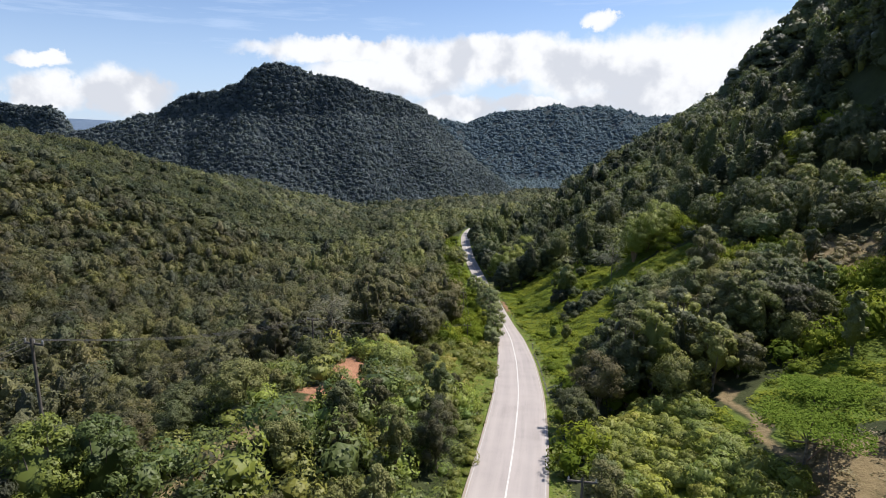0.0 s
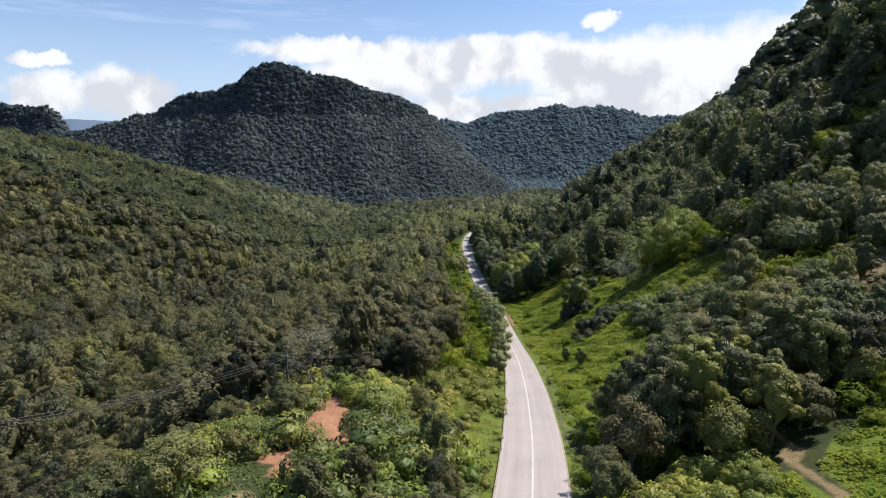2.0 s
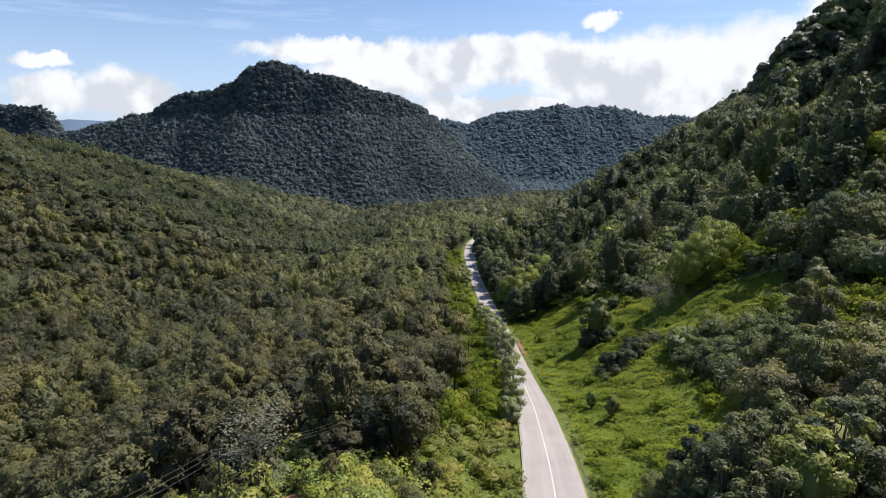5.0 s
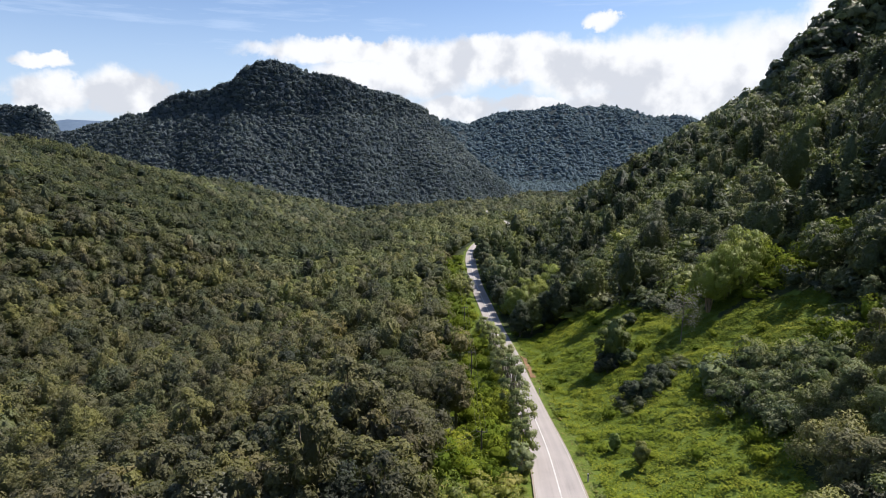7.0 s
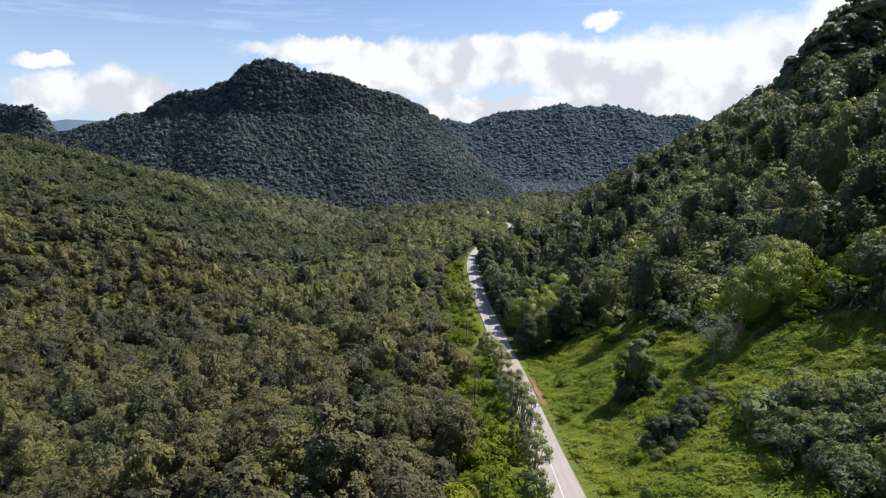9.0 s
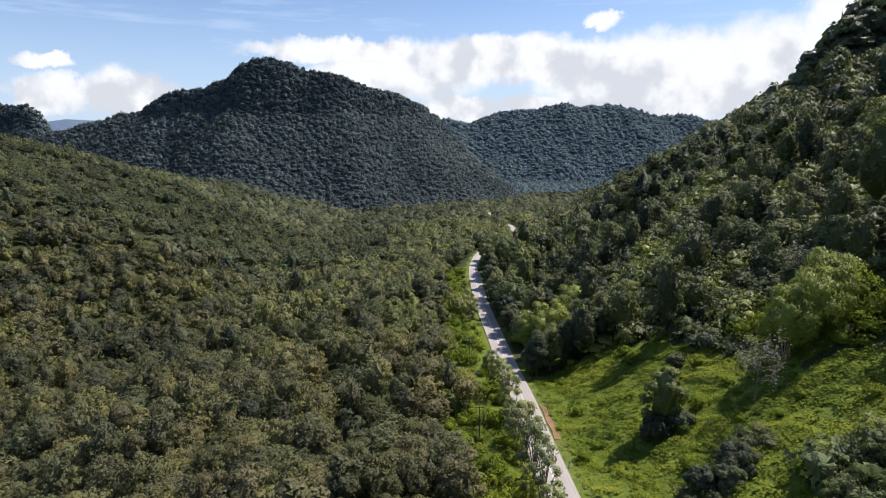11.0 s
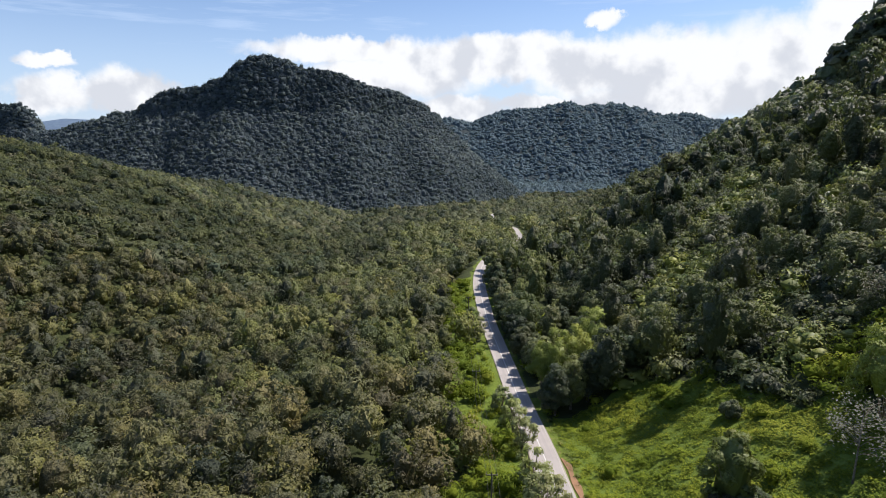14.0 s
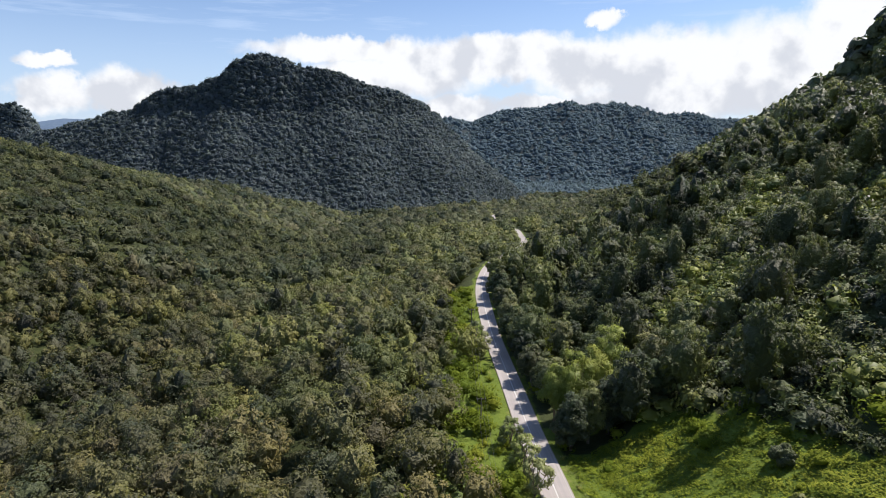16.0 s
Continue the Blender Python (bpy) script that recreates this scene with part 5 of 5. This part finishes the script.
def utility_pole(x, y, top, turn, wide=1.4):
    base = float(land(x, y))
    pole = thing("utility_pole", x, y, "slim weathered utility pole with a crossarm", "utility pole", "utility poles", turn)
    h = top - base
    part("shaft", tube([(0, 0, -0.6), (0, 0, h * 0.5), (0, 0, h)], [0.12, 0.10, 0.075], 8), POLE_MAT, pole, smooth=True)
    arm = part("crossarm", prism((wide, 0.1, 0.12), (0, 0.12, h - 0.35)), POLE_MAT, pole)
    for q in (-0.45, 0.0, 0.45):
        ob = part("insulator", tube([(q * wide, 0.12, h - 0.29), (q * wide, 0.12, h - 0.16), (q * wide, 0.12, h - 0.08)], [0.05, 0.06, 0.03], 6), STEEL, arm)


for n, (x, y, top) in enumerate(POLES):
    ax, ay, _ = POLES[max(n - 1, 0)]
    bx, by, _ = POLES[min(n + 1, len(POLES) - 1)]
    utility_pole(x, y, top, -math.degrees(math.atan2(bx - ax, by - ay)))
utility_pole(7.9, 29.6, 14.2, -10, 1.7)
for (ax, ay, az), (bx, by, bz) in zip(POLES[:-1], POLES[1:]):
    for side in (-0.6, 0.0, 0.6):
        d = Vector((bx - ax, by - ay, 0)).normalized()
        ox, oy = d.y * side, -d.x * side
        pts = [(ax + (bx - ax) * t + ox, ay + (by - ay) * t + oy, az - 0.08 + (bz - az) * t - 3.2 * t * (1 - t)) for t in np.linspace(0, 1, 13)]
        v, f = tube(pts, [0.014] * 13, 4)
        tagged(new("overhead_cable", mesh_from("overhead_cable", v, [f], [WIRE])), "thin dark cable hung between the utility poles", "cable", "overhead cables")

for x, y in ((15.9, 128.9), (15.7, 96.0)):
    post = thing("marker_post", x, y, "short white roadside marker post with a dark band", "post", "marker posts")
    part("post", prism((0.14, 0.14, 1.1), (0, 0, 0.45), 0.02), PAINT, post)
    part("band", prism((0.15, 0.15, 0.16), (0, 0, 0.78), 0.01), WIRE, post, "dark reflective band")

rng = np.random.default_rng(290)
for x, y, length, turn, tilt in ((28.6, 40.6, 4.2, 35, 4), (29.6, 41.6, 3.6, -40, 10), (31.5, 41.8, 4.5, 80, 3), (33.2, 40.8, 4.0, -60, 6), (28.2, 38.4, 3.0, 60, 18), (33.0, 36.5, 4.4, 88, 2)):
    log = thing("timber_rail", x, y, "rough timber rail lying across the farm yard", "rail", "timber rails", turn)
    rise = math.tan(radians(tilt)) * length
    part("log", tube([(-length / 2, 0, 0.12), (0, 0.03, 0.14 + rise / 2), (length / 2, 0, 0.14 + rise)], [0.09, 0.08, 0.07], 6), TIMBER, log)
